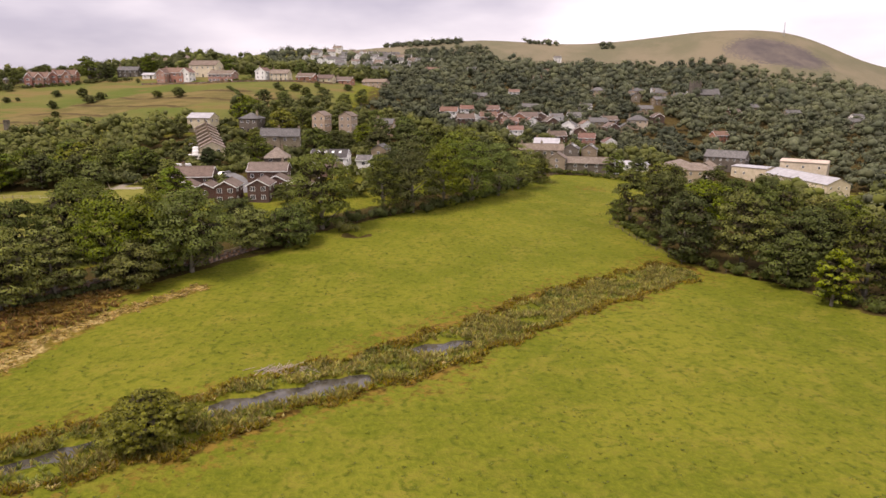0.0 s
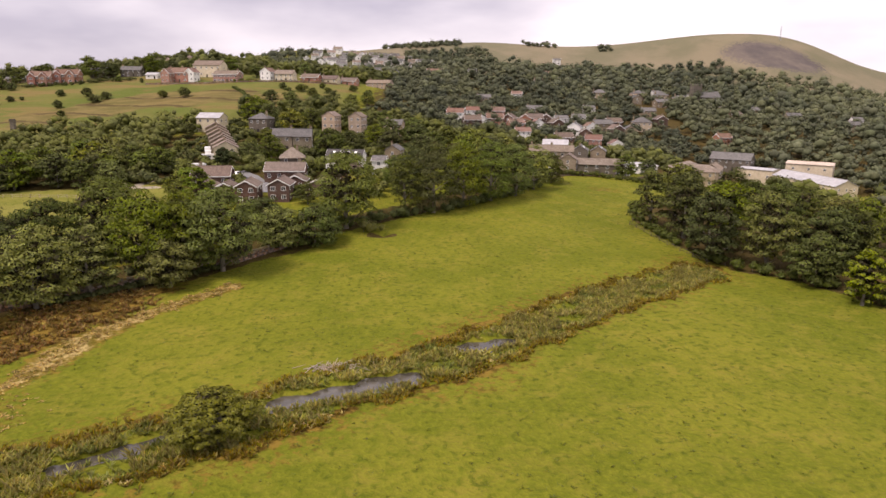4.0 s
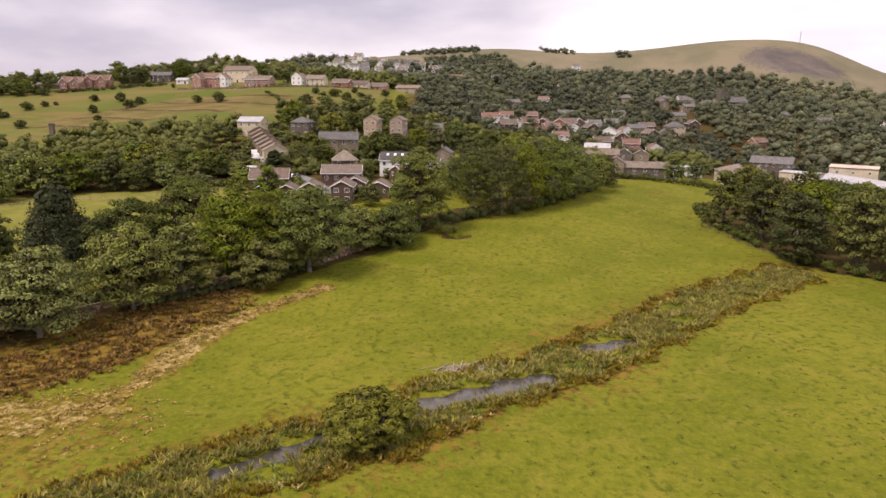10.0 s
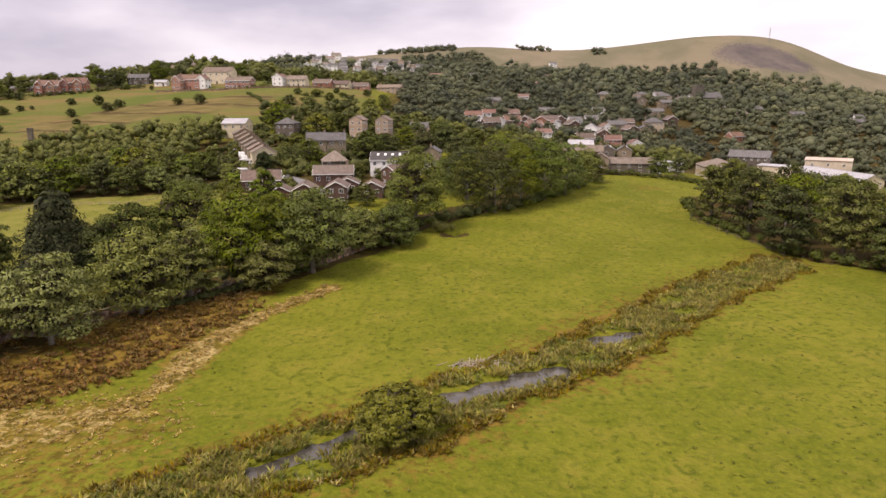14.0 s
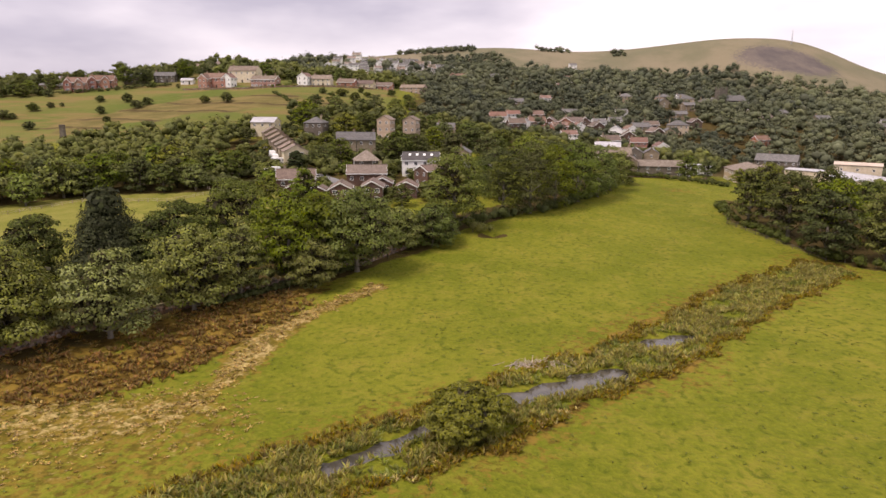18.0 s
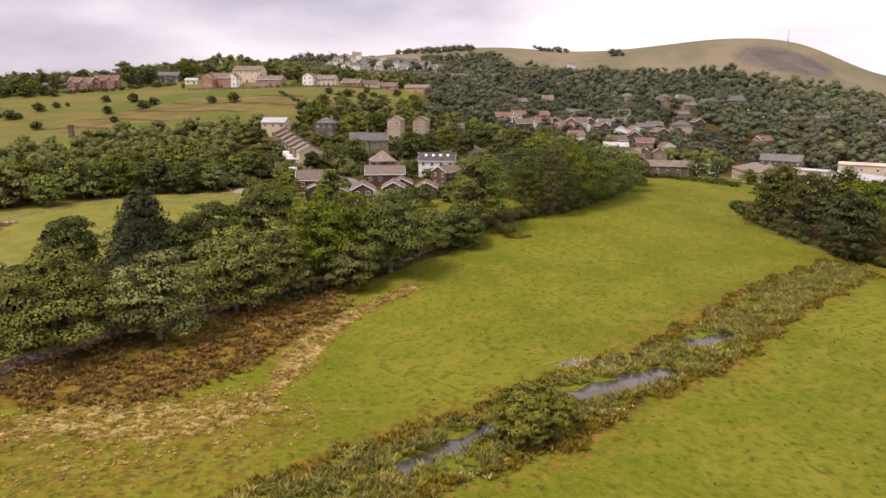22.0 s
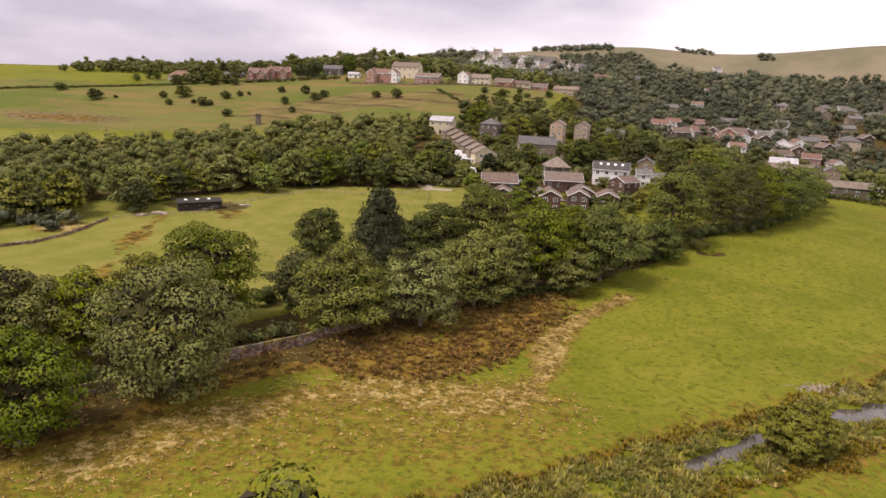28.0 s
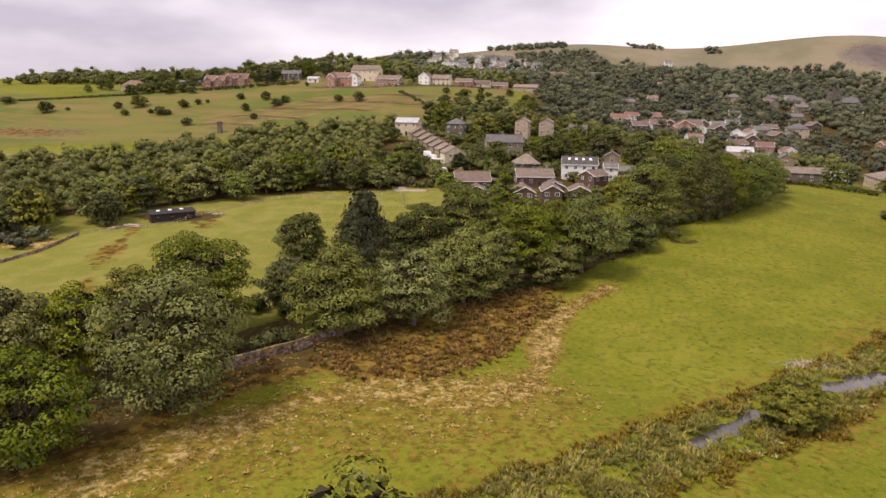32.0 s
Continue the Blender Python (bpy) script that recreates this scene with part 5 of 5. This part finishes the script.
# ---- hedges ----
def hedge(name, label, pts, high, wide, leaf=0.35, kind="hedge", density=44):
    """A clipped or rough hedge along a line."""
    r = np.random.default_rng(len(pts) * 7 + int(high * 10))
    cs = []
    for (ax, ay), (bx, by) in zip(pts, pts[1:]):
        n = max(2, int(math.hypot(bx - ax, by - ay) / (wide * 0.45)))
        for k in range(n):
            f = (k + r.uniform(-0.3, 0.3)) / n
            x, y = ax + f * (bx - ax), ay + f * (by - ay)
            x, y = x + r.normal() * wide * 0.22, y + r.normal() * wide * 0.22
            cs.append((x, y, ground_at(x, y) + high * r.uniform(0.3, 0.6)))
    c = np.array(cs)
    e = new(name)
    e.matrix_world = pose(*c[0])
    rad = np.full(len(c), high * 0.55) * r.uniform(0.55, 1.25, len(c))
    q = leaves_on(r, c, rad, len(c) * density, leaf, 1.0)
    v, f = cores(c, rad, 0.7, 1.0)
    part("foliage", quads_mesh("foliage", q - c[0], (v - c[0], f), LEAF[kind]), LEAF[kind], e)
    stems_v, stems_f = [], []
    for x, y, z in cs[::3]:
        limb(stems_v, stems_f, (x - c[0][0], y - c[0][1], z - high * 0.5 - 0.3 - c[0][2]), (x - c[0][0], y - c[0][1], z - c[0][2]), 0.08, 0.05, 4)
    part("stems", mesh_of("stems", stems_v, stems_f, BARK), BARK, e)
    return tagged(e, label, "hedge")


hedge("hedge", "clipped dark green garden hedge beside the terrace", [(-75, 216), (-69, 218), (-62, 221)], 3.2, 2.4)
hedge("hedge", "dark hedge along the field's far end", [(36, 251), (50, 254.5), (64, 256.5), (76, 253), (88, 246)], 2.4, 2.2, 0.35, "dark", 80)
hedge("hedge", "rough hedge across the upper hillside", [(-420, 374), (-372, 384), (-330, 396), (-296, 404)], 1.5, 1.4, 0.5)
hedge("hedge", "dark hedge below the hill houses", [(-310, 414), (-284, 412), (-262, 413), (-240, 420), (-222, 432), (-204, 436)], 2.4, 2.6, 0.5, "dark", 60)
hedge("hedge", "dark hedge along the brow", [(-132, 416), (-116, 420)], 2.2, 3, 0.5)
hedge("hedge", "thorn hedge down the hillside", [(-128, 398), (-112, 374), (-104, 362)], 1.6, 2.6, 0.5)
hedge("hedge", "low undergrowth along the stone wall", [(-126, 52), (-112, 69), (-96, 84), (-80, 102), (-62, 118), (-44, 136)], 2.6, 3.4, 0.4, "dark", 70)
hedge("hedge", "brambles at the tree row's foot", [(-31, 150), (-15.5, 165), (-1.5, 174), (10.5, 186), (24, 206), (36, 226)], 3.4, 3.2, 0.4, "dark", 70)
hedge("hedge", "dark undergrowth along the wood's edge", [(62, 196), (58, 182), (57, 170), (60, 150), (63, 139), (68, 132), (75.5, 125), (81.5, 114), (86, 104), (95, 94)], 2.6, 3.2, 0.36, "dark", 90)
# Added brambles, dark-leaved to stand in for shade at the wall's foot.
hedge("hedge", "added dark brambles standing in for shade before the stone wall", [(-71, 101), (-60, 111), (-47, 123)], 1.5, 1.6, 0.35, "dark", 60)
hedge("hedge", "low elder bush by the sunken hollow", [(-20.5, 152.5), (-15.5, 152.8)], 3.0, 2.6, 0.4, "olive", 60)
hedge("hedge", "dark understorey behind the belt", [(-118, 84), (-100, 102), (-84, 116), (-66, 132), (-48, 146)], 3.4, 4, 0.5, "dark", 50)


# ---- dry-stone walls ----
def stone_wall(name, label, pts, high=1.25, stone=0.62):
    r = random.Random(len(pts))
    e = thing(name, pts[0][0], pts[0][1], 0)
    ox, oy = pts[0]
    bm, cap = bmesh.new(), bmesh.new()
    for (ax, ay), (bx, by) in zip(pts, pts[1:]):
        run = math.hypot(bx - ax, by - ay)
        turn = math.atan2(by - ay, bx - ax)
        for c in range(5):
            f = r.uniform(0, stone)
            while f < run:
                s = stone * r.uniform(0.7, 1.3)
                x, y = ax + (bx - ax) * f / run, ay + (by - ay) * f / run
                z = ground_at(x, y) + c * high / 5 - 0.1
                v = box(bm if c < 4 else cap, -s * 0.49, s * 0.49, -0.28 + 0.02 * c + r.uniform(-0.04, 0.04), 0.28 - 0.02 * c + r.uniform(-0.04, 0.04), 0, high / 5 * r.uniform(0.94, 1.02) + (0.06 if c == 4 else 0))
                m = pose(x - ox, y - oy, z, 0, r.uniform(-3, 3), math.degrees(turn))
                for p in v:
                    p.co = m @ p.co
                f += s
    part("courses", bm, M["wallstone"], e, "mossy grey-brown wall stones")
    part("coping", cap, M["copestone"], e, "weathered coping stones")
    return tagged(e, label, "wall")


stone_wall("stone_wall", "mossy dry-stone wall running under the trees", WALL_LINE, 1.9)
stone_wall("stone_wall", "low dark stone wall at the field's end", [(44, 251), (58, 257), (70, 260), (80, 256), (88, 268)], 1.2)
# Stones added in place of a grassy ridge and its shadow.
stone_wall("stone_wall", "low stone line standing in for a shadowed grassy ridge at the paddock's end", [(-194, 99), (-188, 104), (-180, 111), (-177, 119), (-177, 135)], 0.8, 0.7)
stone_wall("stone_wall", "dry-stone wall on the hill brow", [(-190, 418), (-150, 412), (-110, 420), (-70, 436)], 1.2, 1.4)


# ---- reeds, rushes and tussocks ----
def blades(name, label, spots, kind, seed, per=7, category="reeds"):
    """Tufts of upright blades: spots are x, y, height, spread."""
    r = np.random.default_rng(seed)
    s = np.array(spots)
    n = len(s)
    base = np.stack([s[:, 0], s[:, 1], height(s[:, 0], s[:, 1]) - 0.05], 1)
    t = r.uniform(0, 2 * np.pi, (n, per))
    lean = r.uniform(0.4, 1.3, (n, per)) * s[:, 3:4]
    h = s[:, 2:3] * r.uniform(0.6, 1.1, (n, per))
    off = np.stack([np.cos(t), np.sin(t), np.zeros_like(t)], -1)
    foot = base[:, None] + off * (s[:, 3] * 0.25)[:, None, None] * r.uniform(0, 1, (n, per, 1))
    tip = foot + off * lean[..., None] + np.stack([np.zeros_like(h), np.zeros_like(h), h], -1)
    u = t + r.uniform(-1.2, 1.2, (n, per)) + np.pi / 2
    side = np.stack([np.cos(u), np.sin(u), np.zeros_like(u)], -1) * (0.05 + 0.09 * s[:, 3])[:, None, None]
    midp = foot * 0.4 + tip * 0.6 - off * lean[..., None] * 0.25
    q = np.stack([foot - side * 0.6, midp - side, tip, midp + side], 2).reshape(-1, 4, 3)
    me = quads_mesh(name, q, (np.zeros((0, 3)), np.zeros((0, 3), int)), LEAF[kind])
    return tagged(new(name, me), label, category, kind="stuff")


sow = np.random.default_rng(31)


def sprinkle(n, x0, x1, y0, y1, chance, h0, h1, spread):
    x, y = sow.uniform(x0, x1, n), sow.uniform(y0, y1, n)
    keepers = sow.uniform(0, 1, n) < chance(x, y)
    x, y = x[keepers], y[keepers]
    return np.stack([x, y, sow.uniform(h0, h1, len(x)), spread * sow.uniform(0.7, 1.3, len(x))], 1)


def dry(x, y):
    """One where the ground stands above the water."""
    ok = height(x, y) > WATER + 0.06
    for a, b, r in PONDS:
        ok = ok & (along(x, y, [a, b])[0] > r + 0.35)
    return ok


def patch(x, y, k=0.35, s=0.0):
    return 0.5 + 0.5 * np.sin(x * k + 2 * np.sin(y * k * 0.8 + s)) * np.sin(y * k * 1.1 + s)


def bank(x, y):
    return along(x, y, BELT)[0] + 0.8 * np.sin(x * 0.5 + y * 0.3) + 0.5 * np.sin(x * 1.3 - y)


blades("reeds", "green reeds and flag leaves choking the canal", sprinkle(60000, -98, 62, 16, 134, lambda x, y: step(-bank(x, y), -5.4, -4.6) * dry(x, y) * step(patch(x, y, 0.42), 0.1, 0.5), 0.6, 1.2, 0.6), "reed", 1)
blades("reeds", "dark green flags at the water's edge", sprinkle(40000, -98, 62, 16, 134, lambda x, y: step(-bank(x, y), -5.6, -4.4) * dry(x, y) * (0.25 + 0.75 * step(patch(x, y, 0.3, 2), 0.45, 0.6)), 0.5, 0.9, 0.6), "dock", 2)
blades("reeds", "brown seeding grasses on the canal banks", sprinkle(120000, -98, 62, 10, 140, lambda x, y: step(-bank(x, y), -7.2, -6.2) * step(bank(x, y), 4.3, 5.2) * (0.4 + 0.6 * patch(x, y, 0.5, 1)), 0.4, 0.85, 0.5), "bank", 3)
blades("reeds", "straw-coloured grasses on the canal banks", sprinkle(16000, -98, 62, 14, 136, lambda x, y: step(-bank(x, y), -7.6, -5) * step(bank(x, y), 2.8, 4.5) * step(patch(x, y, 0.4, 3), 0.55, 0.75), 0.3, 0.6, 0.5), "straw", 4)
blades("rushes", "brown rushes in dense clumps", sprinkle(26000, -134, -40, 34, 116, lambda x, y: np.maximum(step(-along(x, y, RUSH_LINE)[0], -9, -6.5) * (0.12 + 0.88 * step(patch(x, y, 0.9, 1), 0.4, 0.6)), 0.3 * step(-along(x, y, WALL_LINE)[0], -10, -6) * step(patch(x, y, 0.6, 3), 0.4, 0.6) * (x < -66)), 0.4, 0.8, 0.55), "rush", 5, 10, "rushes")
blades("rushes", "bleached tussocks among the rushes", sprinkle(42000, -128, -36, 14, 118, lambda x, y: np.maximum.reduce([step(-along(x, y, STRAW_LINE)[0] + 0.8 * np.sin(x + y), -2.6, -1), 0.6 * step(-along(x, y, TUFT_LINE)[0], -7.5, -3) * step(patch(x, y, 0.9, 5), 0.35, 0.6), 0.32 * step(-along(x, y, ROUGH_LINE)[0], -13, -5) * step(patch(x, y, 0.7, 4), 0.35, 0.6), 0.25 * step(-along(x, y, WALL_LINE)[0], -15, -6) * step(patch(x, y, 0.8, 2), 0.5, 0.7) * (x < -62)]), 0.12, 0.30, 0.36), "straw", 6, 7, "rushes")
blades("grass_tufts", "tussocks of coarse green grass in the pasture", sprinkle(26000, -130, 125, -2, 262, lambda x, y: 0.2 + 0.7 * patch(x, y, 0.12, 2), 0.10, 0.20, 0.32), "grass", 7, 6, "grass")

tree(-81, 228, 7.6, 6.6, "conifer", 88, "clipped egg-shaped dark conifer by the terrace", -0.3, 0.42, 2200, 70, "dome", "shrub", "shrub")

# Old dead branches dumped on the canal bank.
e = thing("brush_pile", -16.5, 77.5, ground_at(-16.5, 77.5))
r = random.Random(9)
for k in range(70):
    v, f = [], []
    x, y = r.gauss(0, 2.4), r.gauss(0, 1.0)
    t = r.uniform(0, math.pi)
    n = r.uniform(0.5, 1.3)
    zz = ground_at(-16.5 + x, 77.5 + y) - ground_at(-16.5, 77.5)
    limb(v, f, (x - n * math.cos(t), y - n * math.sin(t), zz + 0.05), (x + n * math.cos(t), y + n * math.sin(t), zz + r.uniform(0.1, 0.6)), 0.07, 0.03, 5)
    part("branch", mesh_of("branch", v, f, M["deadwood"]), M["deadwood"], e)
tagged(e, "heap of bleached dead branches on the canal bank", "brush pile")


# ---- the paddock: stable, chimney stump, rails ----
def stable(x, y, turn):
    e = thing("stable", x, y, ground_at(x, y), turn)
    part("wall", boxed((-6, 6, -1.9, 1.9, -0.4, 2.3)), M["darkwood"], e)
    bm = bmesh.new()
    v = [bm.verts.new(p) for p in ((-6.3, -2.5, 2.35), (6.3, -2.5, 2.35), (6.3, 2.2, 2.9), (-6.3, 2.2, 2.9), (-6.3, -2.5, 2.5), (6.3, -2.5, 2.5), (6.3, 2.2, 3.05), (-6.3, 2.2, 3.05))]
    for f in ((0, 3, 2, 1), (4, 5, 6, 7), (0, 1, 5, 4), (1, 2, 6, 5), (2, 3, 7, 6), (3, 0, 4, 7)):
        bm.faces.new([v[i] for i in f])
    part("roof", bm, M["darkwood"], e)
    for k in (-3.6, -0.4, 2.8):
        part("roof_light", ROOFLIGHT, M["white"], e, "pale rooflight", pose(k, 0.6, 2.92, 6.6, 0, 0))
    for k in (-4, 0, 4):
        o = part("stable_door", boxed((k - 0.6, k + 0.6, -1.98, -1.9, 0, 2.0)), M["darkwood"], e)
        part("hinge", boxed((k - 0.55, k + 0.2, -2.01, -1.98, 1.5, 1.58)), M["steel"], o)
    return tagged(e, "black boarded stable with three pale rooflights", "stable")


stable(-160, 153, 38)
for i, (x, y, w) in enumerate(((-168, 145, 3.2), (-171, 142, 2.0), (-149, 160, 2.2))):
    e = thing("stone_heap", x, y, ground_at(x, y), 20 * i)
    g = random.Random(i)
    for k in range(14):
        bm = bmesh.new()
        bmesh.ops.create_icosphere(bm, subdivisions=1, radius=g.uniform(0.25, 0.5))
        for p in bm.verts:
            p.co = Vector((p.co.x * 1.2, p.co.y, p.co.z * 0.7)) + Vector((g.gauss(0, w * 0.35), g.gauss(0, w * 0.2), g.uniform(0.05, 0.35)))
        part("stone", bm, M["deadwood"], e)
    tagged(e, "heap of pale rubble beside the stable", "rubble")
e = thing("chimney_stump", -214, 318, ground_at(-214, 318))
part("shaft", boxed((-1.0, 1.0, -1.0, 1.0, -1, 5.2), (-1.12, 1.12, -1.12, 1.12, -1, 1.0)), M["darkstone"], e)
part("cap", boxed((-1.2, 1.2, -1.2, 1.2, 5.2, 5.6), (-0.9, 0.9, -0.9, 0.9, 5.6, 5.9)), M["darkstone"], e)
tagged(e, "old square sooty chimney stump on the hillside", "chimney")


def fence(name, label, pts, gap=3.0, wood="deadwood"):
    e = thing(name, *pts[0], ground_at(*pts[0]))
    ox, oy = pts[0]
    oz = ground_at(ox, oy)
    posts = []
    for (ax, ay), (bx, by) in zip(pts, pts[1:]):
        n = max(1, round(math.hypot(bx - ax, by - ay) / gap))
        posts += [(ax + (bx - ax) * k / n, ay + (by - ay) * k / n) for k in range(n)]
    posts.append(pts[-1])
    post = keep("post", boxed((-0.06, 0.06, -0.06, 0.06, -0.3, 1.2)), M[wood])
    for x, y in posts:
        part("post", post, M[wood], e, "", pose(x - ox, y - oy, ground_at(x, y) - oz))
    for (ax, ay), (bx, by) in zip(posts, posts[1:]):
        for zr in (0.5, 1.0):
            v, f = [], []
            limb(v, f, (ax - ox, ay - oy, ground_at(ax, ay) - oz + zr), (bx - ox, by - oy, ground_at(bx, by) - oz + zr), 0.045, 0.045, 4)
            part("rail", mesh_of("rail", v, f, M[wood]), M[wood], e)
    return tagged(e, label, "fence")


fence("fence", "weathered post-and-rail fence of the paddock", [(-176, 136), (-158, 147), (-150, 166), (-136, 184), (-110, 182), (-100, 192)])
fence("fence", "old post fence along the wood's edge", [(57, 178), (53, 170), (57, 150), (62, 137)], 4, "oldwood")
fence("fence", "grey rails beside the village track", [(-104, 200), (-98, 190), (-96, 176)])


# ---- vehicles ----
def wheel_mesh(r, w):
    v, f = [], []
    limb(v, f, (0, -w / 2, 0), (0, w / 2, 0), r, r, 14)
    f += [tuple(range(13, -1, -1)), tuple(range(14, 28))]
    return mesh_of("wheel", v, f, M["rubber"])


WHEEL = wheel_mesh(0.32, 0.2)
HUB = keep("hub", boxed((-0.14, 0.14, -0.115, 0.115, -0.14, 0.14)), M["steel"])


def hull(bm, prof, half, inset=0.0):
    """A body of the profile (x, z), bevelled."""
    a = [bm.verts.new((x, -half, z)) for x, z in prof]
    b = [bm.verts.new((x, half, z)) for x, z in prof]
    n = len(prof)
    for i in range(n):
        bm.faces.new((a[i], a[(i + 1) % n], b[(i + 1) % n], b[i]))
    bm.faces.new(a[::-1])
    bm.faces.new(b)
    bmesh.ops.recalc_face_normals(bm, faces=bm.faces)
    bmesh.ops.bevel(bm, geom=bm.edges[:], offset=0.07, segments=2, affect="EDGES")
    return bm


def caravan(x, y, turn, long=6.0):
    e = thing("caravan", x, y, ground_at(x, y), turn)
    h = long / 2
    part("body", hull(bmesh.new(), [(-h, 0.5), (h, 0.5), (h + 0.15, 1.4), (h - 0.4, 2.55), (-h + 0.4, 2.55), (-h - 0.1, 1.4)], 1.12), M["white"], e)
    for k in (-1.7, 0.2, 1.8):
        part("window", boxed((k - 0.5, k + 0.5, -1.15, -1.11, 1.3, 1.95)), M["glass"], e)
    part("skirt", boxed((-h + 0.2, h - 0.2, -1.0, 1.0, 0.3, 0.52)), M["grey"], e)
    part("drawbar", boxed((h, h + 1.1, -0.08, 0.08, 0.42, 0.52)), M["steel"], e)
    for s in (-1, 1):
        o = part("wheel", WHEEL, M["rubber"], e, "", pose(0, s * 0.98, 0.32))
        part("hub", HUB, M["steel"], o)
    return tagged(e, "white touring caravan parked beside the terrace", "caravan", "parked caravans")


def car(x, y, turn, paint, label):
    e = thing("car", x, y, ground_at(x, y), turn)
    part("body", hull(bmesh.new(), [(-2.1, 0.3), (2.1, 0.3), (2.15, 0.75), (1.2, 0.92), (-1.9, 0.95), (-2.15, 0.7)], 0.86), M[paint], e)
    part("cabin", hull(bmesh.new(), [(-1.75, 0.9), (1.15, 0.9), (0.55, 1.42), (-1.35, 1.45)], 0.76), M["glass"], e)
    part("roof", boxed((-1.25, 0.5, -0.68, 0.68, 1.44, 1.5)), M[paint], e)
    for sx in (-1.3, 1.3):
        for s in (-1, 1):
            o = part("wheel", WHEEL, M["rubber"], e, "", pose(sx, s * 0.8, 0.32))
            part("hub", HUB, M["steel"], o)
    for s in (-0.6, 0.6):
        part("headlight", boxed((2.1, 2.17, s - 0.16, s + 0.16, 0.62, 0.74)), M["white"], e)
    return tagged(e, label, "car", "parked cars")


for x, y, t in ((-93, 248, 108), (-96, 256, 108), (-99, 264, 20), (-90, 240, 20), (-88, 222, 10)):
    caravan(x, y, t)
car(-71, 213, 80, "white", "white car parked on the estate drive")
car(-67, 206, 10, "paintblue", "dark blue car parked on the estate drive")
car(-61, 197, 85, "paintred", "red car parked outside an estate house")
car(46, 262, -14, "white", "white car parked beside the lodge")
car(79, 268, 30, "white", "white car parked behind the field wall")
car(-77, 262, 100, "paintblue", "dark car on the terrace's back lane")
car(-80, 270, 100, "white", "white car on the terrace's back lane")
tagged(new("pavement", ribbon("pavement", [(-74, 219), (-66, 210), (-60, 200), (-55, 190)], 3.2, 0, M["grey"])), "grey tarmac estate drive", "road", kind="structure")
drive = bpy.data.objects["pavement"].data
for v in drive.vertices:
    v.co.z = ground_at(v.co.x, v.co.y) + 0.25


# ---- masts and spires far off ----
def mast(x, y, high, label):
    e = thing("radio_mast", x, y, ground_at(x, y))
    legs = [(math.cos(a) * 1.2, math.sin(a) * 1.2) for a in (0.5, 2.6, 4.7)]
    for lx, ly in legs:
        v, f = [], []
        limb(v, f, (lx, ly, -0.5), (lx * 0.3, ly * 0.3, high), 0.16, 0.1, 5)
        part("leg", mesh_of("leg", v, f, M["steel"]), M["steel"], e)
    for k in range(8):
        s = 1 - 0.7 * k / 8
        for i in range(3):
            v, f = [], []
            a, b = legs[i], legs[(i + 1) % 3]
            limb(v, f, (a[0] * s, a[1] * s, high * k / 8), (b[0] * s, b[1] * s, high * (k + 1) / 8), 0.08, 0.08, 4)
            part("brace", mesh_of("brace", v, f, M["steel"]), M["steel"], e)
    return tagged(e, label, "mast")


mast(432, 850, 17, "thin lattice radio mast on the moor top")
e = thing("church", 214, 548, ground_at(214, 548), 10)
part("tower", boxed((-3.5, 3.5, -3.5, 3.5, -1, 15)), M["darkstone"], e)
for sx in (-3, 3):
    for sy in (-3, 3):
        part("pinnacle", boxed((sx - 0.5, sx + 0.5, sy - 0.5, sy + 0.5, 15, 17)), M["darkstone"], e)
part("nave", wall_mesh(18, 9, 6, 4, False), M["darkstone"], e, "", pose(12, 0, 0))
part("roof", roof_mesh(18, 9, 6, 4, False), M["slate"], e, "", pose(12, 0, 0))
for k in (6, 10, 14, 18):
    add_window(e, pose(k, -4.53, 1.6), 0.8, 1.8)
tagged(e, "sooty stone church with a square tower among trees", "church")
